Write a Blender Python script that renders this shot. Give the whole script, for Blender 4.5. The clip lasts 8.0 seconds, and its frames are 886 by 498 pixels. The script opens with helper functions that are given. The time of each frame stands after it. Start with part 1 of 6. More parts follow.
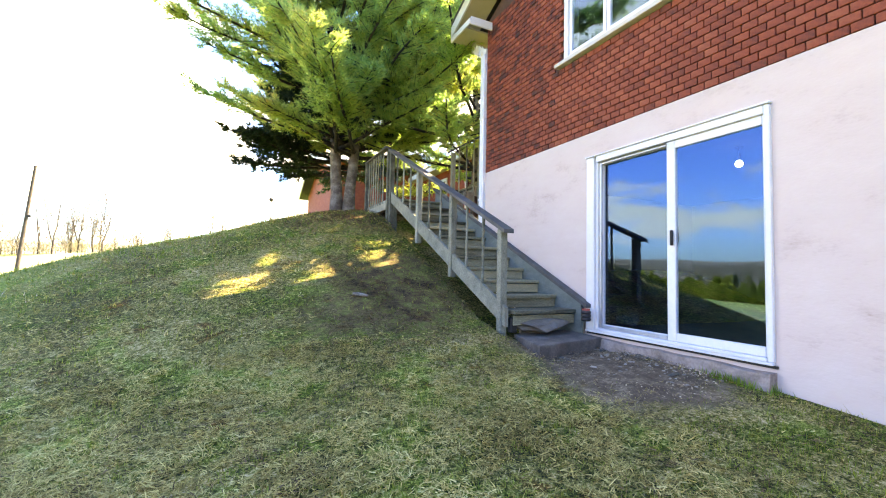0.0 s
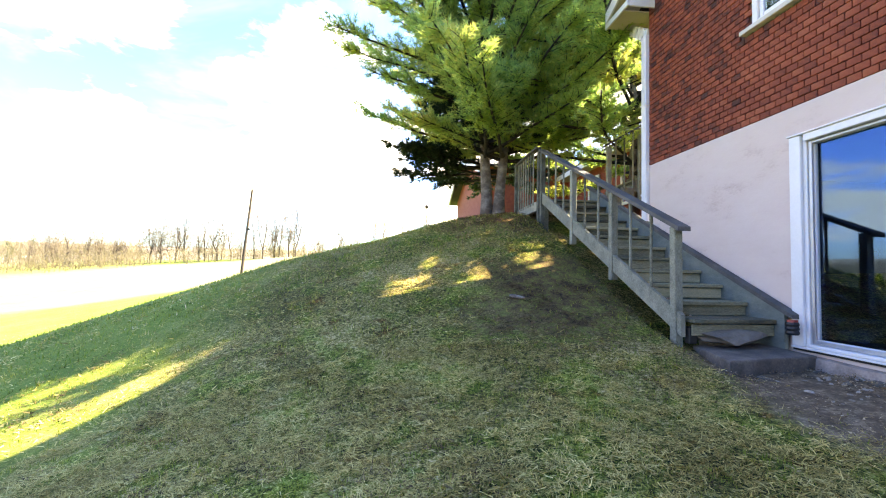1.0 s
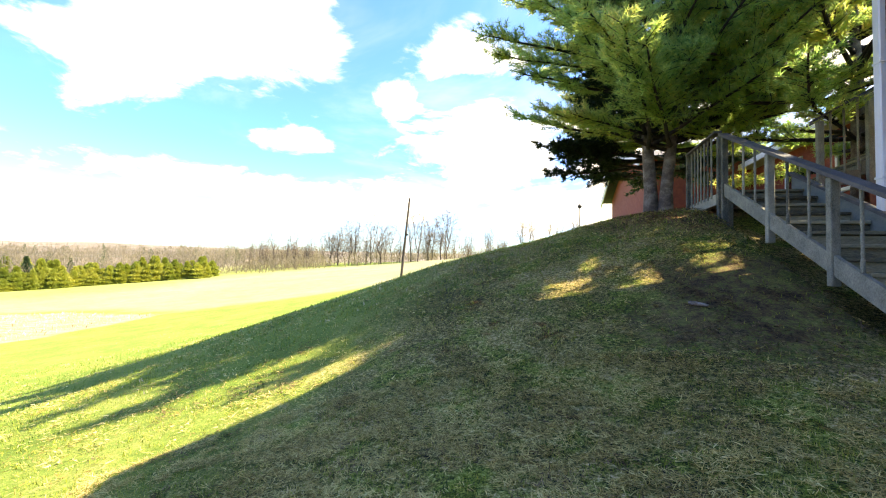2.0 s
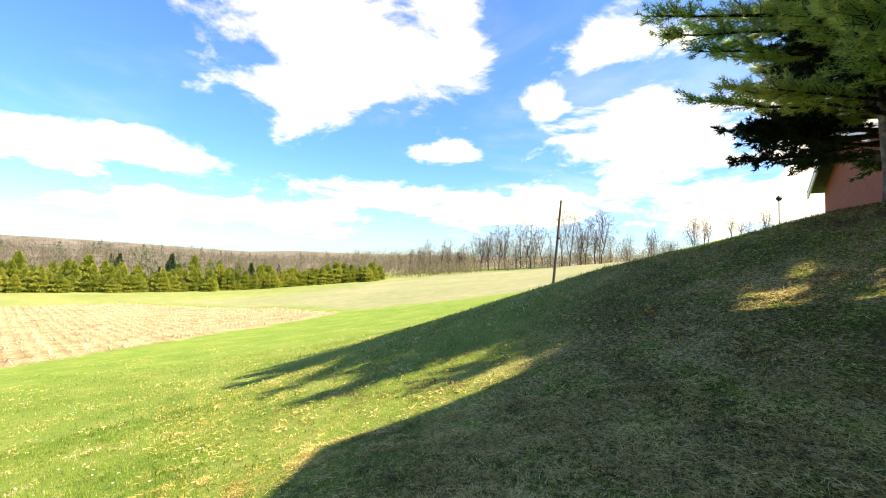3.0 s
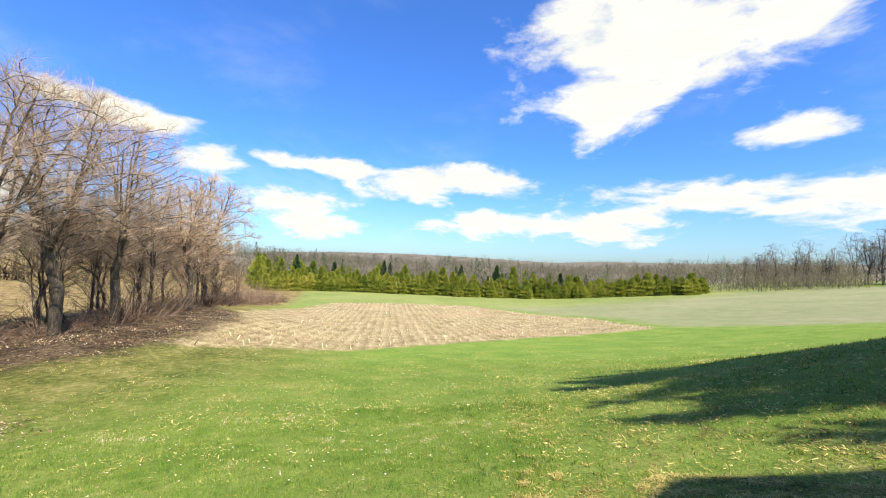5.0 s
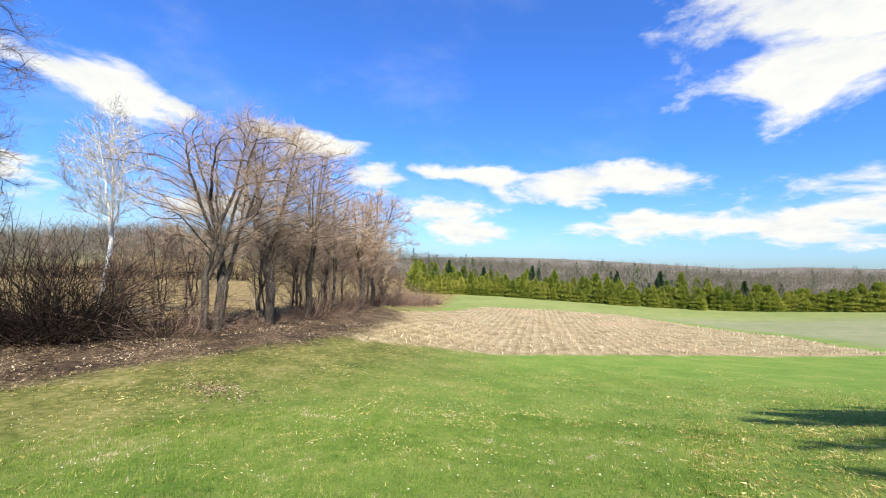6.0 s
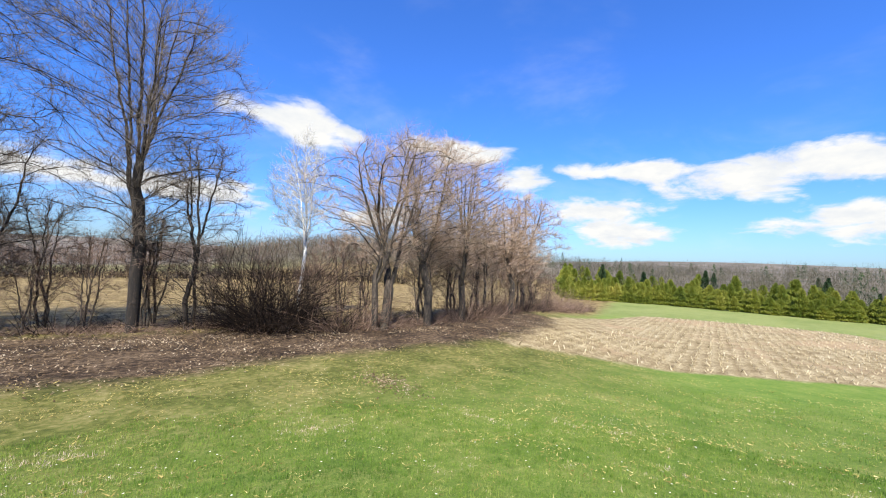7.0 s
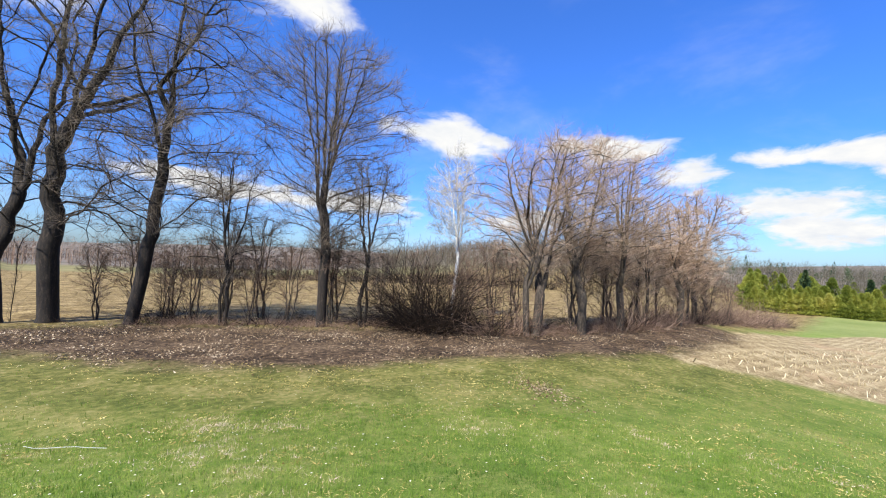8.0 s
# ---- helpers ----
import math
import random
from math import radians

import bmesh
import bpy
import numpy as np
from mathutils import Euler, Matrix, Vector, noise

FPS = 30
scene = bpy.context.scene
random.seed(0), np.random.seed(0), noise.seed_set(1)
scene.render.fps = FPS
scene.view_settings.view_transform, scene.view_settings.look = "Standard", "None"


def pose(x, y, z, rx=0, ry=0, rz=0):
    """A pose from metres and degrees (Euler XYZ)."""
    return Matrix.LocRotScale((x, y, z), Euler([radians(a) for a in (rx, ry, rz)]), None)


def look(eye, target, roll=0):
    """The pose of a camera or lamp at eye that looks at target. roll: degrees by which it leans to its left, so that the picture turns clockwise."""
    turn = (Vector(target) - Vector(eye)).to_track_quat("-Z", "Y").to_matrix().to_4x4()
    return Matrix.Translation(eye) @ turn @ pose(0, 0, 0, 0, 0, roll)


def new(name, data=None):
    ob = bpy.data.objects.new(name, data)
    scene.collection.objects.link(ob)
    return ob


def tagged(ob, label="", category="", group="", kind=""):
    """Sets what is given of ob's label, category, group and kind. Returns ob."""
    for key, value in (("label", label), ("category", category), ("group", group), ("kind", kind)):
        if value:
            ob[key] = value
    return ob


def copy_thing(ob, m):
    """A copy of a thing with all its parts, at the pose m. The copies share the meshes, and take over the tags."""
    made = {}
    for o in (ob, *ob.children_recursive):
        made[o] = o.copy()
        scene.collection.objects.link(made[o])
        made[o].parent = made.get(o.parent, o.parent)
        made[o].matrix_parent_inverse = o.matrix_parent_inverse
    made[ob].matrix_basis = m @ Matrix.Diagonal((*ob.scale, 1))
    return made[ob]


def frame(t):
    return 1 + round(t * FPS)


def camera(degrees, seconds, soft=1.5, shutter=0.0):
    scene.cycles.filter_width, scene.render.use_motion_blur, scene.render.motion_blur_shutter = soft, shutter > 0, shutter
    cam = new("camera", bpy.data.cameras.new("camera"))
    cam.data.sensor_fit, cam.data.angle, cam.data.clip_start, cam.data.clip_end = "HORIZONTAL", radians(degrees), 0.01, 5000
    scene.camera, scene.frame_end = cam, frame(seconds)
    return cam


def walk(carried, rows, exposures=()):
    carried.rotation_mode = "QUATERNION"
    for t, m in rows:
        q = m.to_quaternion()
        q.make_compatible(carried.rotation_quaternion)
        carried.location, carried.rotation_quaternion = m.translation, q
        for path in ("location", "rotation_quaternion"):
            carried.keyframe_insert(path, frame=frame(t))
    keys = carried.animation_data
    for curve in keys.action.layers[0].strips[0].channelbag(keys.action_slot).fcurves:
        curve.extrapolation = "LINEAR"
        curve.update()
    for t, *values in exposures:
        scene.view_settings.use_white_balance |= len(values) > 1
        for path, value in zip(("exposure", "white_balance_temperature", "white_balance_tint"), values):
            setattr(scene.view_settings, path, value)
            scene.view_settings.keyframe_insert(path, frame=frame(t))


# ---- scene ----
cam = camera(93.24, 8.0, soft=1.1)
# seconds, eye, turn about x, y, z in degrees
PATH = [
    (0.0, 0.182, 0.435, 1.0, 92.85, -1.16, -25.62),
    (0.5, 0.124, 0.450, 1.0, 92.79, -1.19, -15.78),
    (1.0, 0.052, 0.457, 1.0, 92.72, -1.20, -5.94),
    (1.5, -0.010, 0.456, 1.0, 92.67, -1.20, 4.07),
    (1.7, -0.040, 0.452, 1.0, 92.62, -1.28, 7.98),
    (2.8, -0.221, 0.392, 1.0, 92.68, -1.42, 30.02),
    (3.0, -0.247, 0.376, 1.0, 92.71, -1.41, 34.10),
    (3.5, -0.307, 0.329, 1.0, 92.78, -1.41, 44.14),
    (4.0, -0.359, 0.272, 1.0, 92.84, -1.49, 54.18),
    (4.5, -0.400, 0.206, 1.0, 92.91, -1.63, 64.13),
    (4.7, -0.413, 0.178, 1.0, 92.95, -1.66, 68.15),
    (5.8, -0.450, 0.013, 1.0, 93.04, -2.16, 90.23),
    (6.0, -0.450, -0.019, 1.0, 93.01, -2.22, 94.19),
    (6.5, -0.440, -0.096, 1.0, 92.93, -2.39, 104.22),
    (7.0, -0.417, -0.170, 1.0, 92.86, -2.40, 114.14),
    (7.5, -0.381, -0.239, 1.0, 92.76, -2.43, 124.16),
    (8.0, -0.334, -0.301, 1.0, 92.69, -2.56, 134.08),
]
EXPOSURES = [(0.0, 3.78, 11600, 9), (1.0, 3.36, 10600, 9), (1.7, 2.76, 9700, 9), (2.8, 1.92, 9300, 7), (3.5, 1.60, 9000, 5), (4.5, 1.28, 7900, 3), (6.0, 1.06, 6900, 6), (8.0, 1.00, 6600, 9)]
walk(cam, [(t, pose(x, y, z, a, b, c)) for t, x, y, z, a, b, c in PATH], EXPOSURES)

# ---------------------------------------------------------------- light
SUN_AZ, SUN_EL = 76.0, 46.0  # degrees clockwise from +y, and above the horizon
sun_way = Vector((math.sin(radians(SUN_AZ)) * math.cos(radians(SUN_EL)), math.cos(radians(SUN_AZ)) * math.cos(radians(SUN_EL)), math.sin(radians(SUN_EL))))
sun = new("sun", bpy.data.lights.new("sun", "SUN"))
sun.data.energy, sun.data.angle, sun.data.color = 5.0, radians(0.5), (1.0, 0.97, 0.92)
sun.matrix_world = look(sun_way * 60, (0, 0, 0))


class Nodes:
    """Short way to build node trees."""

    def __init__(self, tree):
        self.tree = tree
        tree.nodes.clear()

    def add(self, kind, **sets):
        node = self.tree.nodes.new(kind)
        for key, value in sets.items():
            if key in node.inputs:
                self.put(node.inputs[key], value)
        return node

    def put(self, socket, value):
        if isinstance(value, bpy.types.NodeSocket):
            self.tree.links.new(value, socket)
        else:
            if hasattr(socket.default_value, "__len__") and len(socket.default_value) == 4 and len(value) == 3:
                value = (*value, 1.0)
            socket.default_value = value

    def math(self, op, a, b=0.0, c=0.0, clamp=False):
        node = self.tree.nodes.new("ShaderNodeMath")
        node.operation, node.use_clamp = op, clamp
        for socket, value in zip(node.inputs, (a, b, c)):
            self.put(socket, value)
        return node.outputs[0]

    def smooth(self, value, low, high):
        node = self.tree.nodes.new("ShaderNodeMapRange")
        node.interpolation_type = "SMOOTHSTEP"
        for socket, v in zip(node.inputs, (value, low, high, 0.0, 1.0)):
            self.put(socket, v)
        return node.outputs[0]

    def mix(self, factor, a, b, blend="MIX"):
        node = self.tree.nodes.new("ShaderNodeMix")
        node.data_type, node.blend_type = "RGBA", blend
        for socket, value in zip((node.inputs[0], node.inputs[6], node.inputs[7]), (factor, a, b)):
            self.put(socket, value)
        return node.outputs[2]

    def noise(self, where, scale, detail=4.0, rough=0.55, distortion=0.0):
        node = self.add("ShaderNodeTexNoise", Vector=where, Scale=scale, Detail=detail, Roughness=rough, Distortion=distortion)
        return node.outputs[0]

    def ramp(self, factor, stops):
        node = self.tree.nodes.new("ShaderNodeValToRGB")
        self.put(node.inputs[0], factor)
        while len(node.color_ramp.elements) < len(stops):
            node.color_ramp.elements.new(0.5)
        for element, (at, colour) in zip(node.color_ramp.elements, stops):
            element.position, element.color = at, (*colour, 1.0)
        return node.outputs[0]


# sky: clear blue with fair-weather cumulus (azimuth to the left of +y, height, half width, half height in degrees, rise per degree of azimuth)
CUMULUS = [
    (49, 29, 22, 9.5, 0), (54, 21.5, 11, 5.5, 0.05), (34, 26, 9, 6.5, -0.1), (46, 36, 20, 7, 0), (8, 16, 15.5, 7.2, 0), (-9, 15, 13, 9, 0),
    (77.5, 11.6, 11, 3.2, 0.0), (69.5, 12.6, 7.5, 2.2, 0.12), (90, 13.2, 11, 1.7, 0.05), (134, 17.9, 9.8, 2.9, 0.17),
    # the cloud at -62 is unseen, added behind the house for neutral fill
    (154, 31.3, 8, 3.6, 0), (13, 27.5, 10.5, 4.0, 0), (-24, 22, 18, 9, 0), (-62, 36, 22, 11, 0), (180, 26, 10, 5, 0),
]
SMALL = [
    (34.2, 15.6, 5.4, 2.2), (21, 21.8, 5.5, 3.0), (93.5, 8.2, 7.5, 2.4), (91.5, 5.6, 7, 2.0), (127.5, 17.3, 4.6, 1.7), (112, 15.8, 6.8, 2.3), (104, 12, 5.2, 2.0),
    (117.5, 16.3, 4.6, 1.7), (67, 6.5, 12, 2.3), (53, 6.4, 10, 2.7), (44, 9.3, 14, 2.5), (24, 8.4, 17, 3.4),
    (162, 8.8, 11, 2.3), (147, 8.2, 11, 2.6), (-2, 8, 14, 4.5), (122, 7, 8, 1.8),
]
world = bpy.data.worlds.new("world")
scene.world = world
world.use_nodes = True
n = Nodes(world.node_tree)
sky = n.add("ShaderNodeTexSky")
sky.sky_type, sky.sun_disc = "NISHITA", False
sky.sun_elevation, sky.sun_rotation = radians(SUN_EL), radians(SUN_AZ)
sky.air_density, sky.dust_density, sky.ozone_density = 1.0, 1.4, 1.6
way = n.add("ShaderNodeTexCoord").outputs["Generated"]
split = n.add("ShaderNodeSeparateXYZ", Vector=way)
wx, wy, wz = split.outputs
azimuth = n.math("MULTIPLY", n.math("ARCTAN2", n.math("MULTIPLY", wx, -1.0), wy), 180 / math.pi)
height_angle = n.math("MULTIPLY", n.math("ARCSINE", wz), 180 / math.pi)
body = None
for az, el, hw, hh, slant in CUMULUS + [(*c, 0.0) for c in SMALL]:
    da = n.math("WRAP", n.math("SUBTRACT", azimuth, float(az)), 180.0, -180.0)
    a = n.math("POWER", n.math("ABSOLUTE", n.math("DIVIDE", da, float(hw))), 2.0)
    level = n.math("ADD", float(el), n.math("MULTIPLY", da, float(slant))) if slant else float(el)
    b = n.math("POWER", n.math("ABSOLUTE", n.math("DIVIDE", n.math("SUBTRACT", height_angle, level), float(hh))), 2.0)
    one = n.math("SUBTRACT", 1.0, n.math("SQRT", n.math("ADD", a, b)))
    body = one if body is None else n.math("MAXIMUM", body, one)
flat = n.add("ShaderNodeCombineXYZ", X=n.math("DIVIDE", wx, n.math("ADD", n.math("ABSOLUTE", wz), 0.22)), Y=n.math("DIVIDE", wy, n.math("ADD", n.math("ABSOLUTE", wz), 0.22)), Z=n.math("MULTIPLY", wz, 2.0)).outputs[0]
puff = n.noise(flat, 3.4, 9.0, 0.6, 0.3)
shape = n.math("ADD", n.math("MAXIMUM", body, -0.55), n.math("MULTIPLY", n.math("SUBTRACT", puff, 0.5), 2.6))
cover = n.smooth(shape, 0.04, 0.66)
wisp = n.smooth(n.noise(flat, 1.1, 6.0, 0.6, 0.4), 0.5, 0.8)
cover = n.math("MAXIMUM", cover, n.math("MULTIPLY", wisp, 0.22))
shade = n.noise(flat, 5.0, 5.0, 0.6)
white = n.ramp(shade, [(0.25, (0.78, 0.83, 0.92)), (0.6, (1.0, 1.0, 1.0))])
tint = n.mix(n.smooth(height_angle, -2.0, 16.0), (0.73, 0.95, 1.3), (0.37, 0.81, 1.7))
blue = n.mix(1.0, sky.outputs[0], tint, "MULTIPLY")
sky_back = n.add("ShaderNodeBackground", Color=blue, Strength=0.085)
cloud_back = n.add("ShaderNodeBackground", Color=white, Strength=0.5)
joined = n.add("ShaderNodeMixShader", Fac=cover)
n.put(joined.inputs[1], sky_back.outputs[0])
n.put(joined.inputs[2], cloud_back.outputs[0])
n.put(n.add("ShaderNodeOutputWorld").inputs[0], joined.outputs[0])

# ---------------------------------------------------------------- materials


def surface(name, stops, scale=6.0, rough=0.8, bump=0.2, fine=60.0, island=0.0, stain=0.35, stretch=(1, 1, 1), metallic=0.0, per_object=0.0, coat=0.0, glow=0.0):
    """A procedural surface: a colour ramp over coarse and fine noise, with relief and uneven gloss."""
    m = bpy.data.materials.new(name)
    m.use_nodes = True
    n = Nodes(m.node_tree)
    where = n.add("ShaderNodeMapping", Vector=n.add("ShaderNodeTexCoord").outputs["Object"], Scale=stretch).outputs[0]
    coarse = n.noise(where, scale, 5.0, 0.6)
    grain = n.noise(where, fine, 4.0, 0.6)
    value = n.math("ADD", n.math("MULTIPLY", coarse, 1 - stain), n.math("MULTIPLY", grain, stain))
    if island:
        spread = n.math("SUBTRACT", n.add("ShaderNodeNewGeometry").outputs["Random Per Island"], 0.5)
        value = n.math("ADD", value, n.math("MULTIPLY", spread, island))
    if per_object:
        spread = n.math("SUBTRACT", n.add("ShaderNodeObjectInfo").outputs["Random"], 0.5)
        value = n.math("ADD", value, n.math("MULTIPLY", spread, per_object))
    colour = n.ramp(value, stops)
    shader = n.add("ShaderNodeBsdfPrincipled", **{"Base Color": colour, "Metallic": metallic})
    n.put(shader.inputs["Roughness"], n.math("ADD", rough - 0.1, n.math("MULTIPLY", grain, 0.2), clamp=True))
    if coat:
        n.put(shader.inputs["Coat Weight"], coat)
    if bump:
        relief = n.add("ShaderNodeBump", Strength=bump, Distance=0.02, Height=value)
        n.put(shader.inputs["Normal"], relief.outputs[0])
    n.put(n.add("ShaderNodeOutputMaterial").inputs[0], shader.outputs[0])
    return m


def leafy(name, stops, island=0.9, through_light=0.45, rough=0.6, scale=0.8, clump=0.0):
    """Foliage and grass: colour varied piece by piece, with light passing through."""
    m = bpy.data.materials.new(name)
    m.use_nodes = True
    n = Nodes(m.node_tree)
    geo = n.add("ShaderNodeNewGeometry")
    patch = n.noise(geo.outputs["Position"], scale, 3.0, 0.6)
    value = n.math("ADD", n.math("MULTIPLY", geo.outputs["Random Per Island"], island), n.math("MULTIPLY", n.math("SUBTRACT", patch, 0.5), 1.6 * (1.15 - island * 0.5)))
    value = n.math("ADD", value, 0.5 * (1 - island))
    if clump:
        tuft = n.math("ADD", n.math("MULTIPLY", n.noise(geo.outputs["Position"], clump, 3.0, 0.65), 0.7), n.math("MULTIPLY", n.noise(geo.outputs["Position"], clump * 4.5, 2.0, 0.6), 0.3))
        value = n.math("ADD", value, n.math("MULTIPLY", n.math("SUBTRACT", tuft, 0.5), 2.0))
    colour = n.ramp(value, stops)
    front = n.add("ShaderNodeBsdfPrincipled", **{"Base Color": colour, "Roughness": rough, "Specular IOR Level": 0.12})
    back = n.add("ShaderNodeBsdfTranslucent", Color=n.mix(1.0, colour, (1.42, 1.5, 1.1), "MULTIPLY"))
    both = n.add("ShaderNodeMixShader", Fac=through_light)
    n.put(both.inputs[1], front.outputs[0])
    n.put(both.inputs[2], back.outputs[0])
    n.put(n.add("ShaderNodeOutputMaterial").inputs[0], both.outputs[0])
    return m


def glass(name, tint=(0.9, 0.95, 0.95)):
    m = bpy.data.materials.new(name)
    m.use_nodes = True
    n = Nodes(m.node_tree)
    gloss = n.add("ShaderNodeBsdfGlossy", Color=(0.3, 0.5, 0.86), Roughness=0.0)
    clear = n.add("ShaderNodeBsdfTransparent", Color=tint)
    facing = n.add("ShaderNodeLayerWeight", Blend=0.5).outputs["Facing"]
    factor = n.math("ADD", n.math("MULTIPLY", n.math("POWER", facing, 4.0), 0.9), 0.085, clamp=True)
    both = n.add("ShaderNodeMixShader", Fac=factor)
    n.put(both.inputs[1], clear.outputs[0])
    n.put(both.inputs[2], gloss.outputs[0])
    n.put(n.add("ShaderNodeOutputMaterial").inputs[0], both.outputs[0])
    return m


M_BRICK = surface("red_brick", [(0.28, (0.049, 0.0112, 0.0070)), (0.39, (0.161, 0.029, 0.0126)), (0.55, (0.231, 0.045, 0.0189)), (0.78, (0.301, 0.084, 0.041))], 7.0, 0.85, 0.5, 70.0, island=0.24, per_object=0.24, stain=0.45)
M_MORTAR = surface("mortar", [(0.3, (0.049, 0.023, 0.0154)), (0.7, (0.105, 0.059, 0.041))], 14.0, 0.95, 0.5, 120.0)
M_PARGE = surface("pink_parging", [(0.24, (0.28, 0.189, 0.154)), (0.34, (0.462, 0.364, 0.326)), (0.45, (0.532, 0.434, 0.395)), (0.8, (0.574, 0.49, 0.451))], 2.4, 0.9, 0.3, 35.0, stain=0.22, stretch=(1, 0.8, 1.7))
M_CONCRETE = surface("weathered_concrete", [(0.28, (0.025, 0.022, 0.0196)), (0.5, (0.081, 0.07, 0.062)), (0.78, (0.196, 0.175, 0.147))], 5.0, 0.92, 0.6, 50.0)
M_WHITE = surface("white_vinyl", [(0.2, (0.528, 0.544, 0.56)), (0.6, (0.64, 0.648, 0.656))], 2.5, 0.45, 0.04, 40.0)
M_SOFFIT = surface("cream_soffit", [(0.2, (0.364, 0.322, 0.231)), (0.7, (0.462, 0.42, 0.315))], 3.0, 0.7, 0.08, 40.0)
M_SHINGLE = surface("dark_shingle", [(0.2, (0.03, 0.028, 0.027)), (0.8, (0.10, 0.09, 0.085))], 9.0, 0.95, 0.6, 90.0)
# black parts; taken near-black so the stringer block reads as shade
M_RUBBER_VOID = surface("black_rubber_and_void", [(0.2, (0.003, 0.003, 0.003)), (0.8, (0.012, 0.012, 0.012))], 9.0, 0.6, 0.05)
M_WOOD = surface("grey_weathered_wood", [(0.3, (0.04, 0.044, 0.032)), (0.46, (0.137, 0.145, 0.112)), (0.62, (0.225, 0.229, 0.177)), (0.75, (0.338, 0.33, 0.248))], 4.0, 0.9, 0.55, 45.0, per_object=0.3, stretch=(2.6, 1.2, 1.2), stain=0.5)
M_TREAD = surface("worn_stair_tread", [(0.3, (0.032, 0.031, 0.0184)), (0.47, (0.129, 0.129, 0.082)), (0.62, (0.233, 0.225, 0.145)), (0.75, (0.338, 0.322, 0.213))], 4.0, 0.92, 0.6, 45.0, per_object=0.35, stretch=(0.6, 4, 4), stain=0.5)
M_BOARD = surface("greenish_treated_board", [(0.2, (0.049, 0.063, 0.056)), (0.45, (0.105, 0.133, 0.119)), (0.8, (0.196, 0.217, 0.189))], 4.0, 0.9, 0.45, 40.0, stretch=(2, 1, 2))
M_RAIL = surface("dark_handrail_wood", [(0.22, (0.021, 0.021, 0.021)), (0.5, (0.066, 0.066, 0.063)), (0.8, (0.14, 0.136, 0.122))], 4.0, 0.85, 0.4, 50.0)
# near-black: gloom of the unlit rooms is in the colour
M_ROOM_GLOOM = surface("room_gloom", [(0.2, (0.012, 0.012, 0.014)), (0.8, (0.03, 0.03, 0.033))], 3.0, 0.9, 0.1)
M_STONE = surface("flat_stone", [(0.2, (0.038, 0.034, 0.029)), (0.5, (0.101, 0.088, 0.071)), (0.8, (0.168, 0.151, 0.126))], 5.0, 0.9, 0.7, 40.0, per_object=0.3)
M_CHIP = surface("pale_concrete_chip", [(0.25, (0.154, 0.133, 0.112)), (0.6, (0.322, 0.294, 0.252))], 12.0, 0.92, 0.4, 60.0, per_object=0.3)
M_FOOTING = surface("rough_footing_concrete", [(0.28, (0.09, 0.07, 0.06)), (0.5, (0.24, 0.19, 0.165)), (0.75, (0.40, 0.33, 0.29))], 6.0, 0.92, 0.6, 45.0)
M_BARK_PINE = surface("pine_bark", [(0.25, (0.03, 0.024, 0.0195)), (0.48, (0.105, 0.084, 0.068)), (0.7, (0.33, 0.3, 0.27))], 3.0, 0.95, 1.0, 40.0, stretch=(1.2, 1.2, 1.6))
M_BARK = surface("grey_bark", [(0.36, (0.0135, 0.0097, 0.0067)), (0.5, (0.045, 0.034, 0.024)), (0.68, (0.143, 0.112, 0.083))], 5.0, 0.95, 1.0, 26.0, stretch=(2.4, 2.4, 0.45), stain=0.5)
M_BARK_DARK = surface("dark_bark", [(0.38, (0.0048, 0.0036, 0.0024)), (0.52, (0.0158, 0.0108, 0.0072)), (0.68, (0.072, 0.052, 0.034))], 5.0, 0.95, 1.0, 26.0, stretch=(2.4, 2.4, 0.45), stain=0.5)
M_BIRCH = surface("white_birch_bark", [(0.3, (0.12, 0.11, 0.1)), (0.42, (0.62, 0.6, 0.56)), (0.8, (0.78, 0.76, 0.72))], 3.0, 0.7, 0.3, 30.0, stretch=(1, 1, 3))
M_TWIG = leafy("brown_twigs", [(0.1, (0.075, 0.057, 0.043)), (0.5, (0.15, 0.117, 0.088)), (0.9, (0.285, 0.225, 0.173))], 0.8, 0.05, 0.9)
M_TWIG_RED = leafy("reddish_bud_twigs", [(0.1, (0.18, 0.11, 0.07)), (0.5, (0.36, 0.245, 0.165)), (0.9, (0.58, 0.45, 0.34))], 0.8, 0.1, 0.9)
M_TWIG_PALE = leafy("pale_twigs", [(0.1, (0.34, 0.31, 0.28)), (0.5, (0.5, 0.47, 0.43)), (0.9, (0.66, 0.63, 0.59))], 0.8, 0.1, 0.9)
M_HEDGE = leafy("brown_hedge_twigs", [(0.1, (0.071, 0.043, 0.03)), (0.5, (0.163, 0.105, 0.074)), (0.9, (0.312, 0.216, 0.155))], 0.8, 0.05, 0.9)
# near-black: twig colour with the brush's deep shade put into it
M_BRUSH = leafy("shade_dark_brush_twigs", [(0.1, (0.006, 0.004, 0.003)), (0.5, (0.015, 0.010, 0.007)), (0.9, (0.045, 0.03, 0.021))], 0.8, 0.05, 0.9)
# yellowed, bright stops put the backlight on the needles into their colour
M_NEEDLE = leafy("backlit_pine_needles", [(0.05, (0.105, 0.2, 0.079)), (0.35, (0.23, 0.347, 0.127)), (0.7, (0.413, 0.447, 0.154)), (0.97, (0.651, 0.484, 0.194))], 0.5, 0.72, 0.5, 0.35)
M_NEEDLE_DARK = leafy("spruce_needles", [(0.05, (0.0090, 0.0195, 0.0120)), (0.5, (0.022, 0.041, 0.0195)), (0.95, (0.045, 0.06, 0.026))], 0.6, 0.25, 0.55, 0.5)
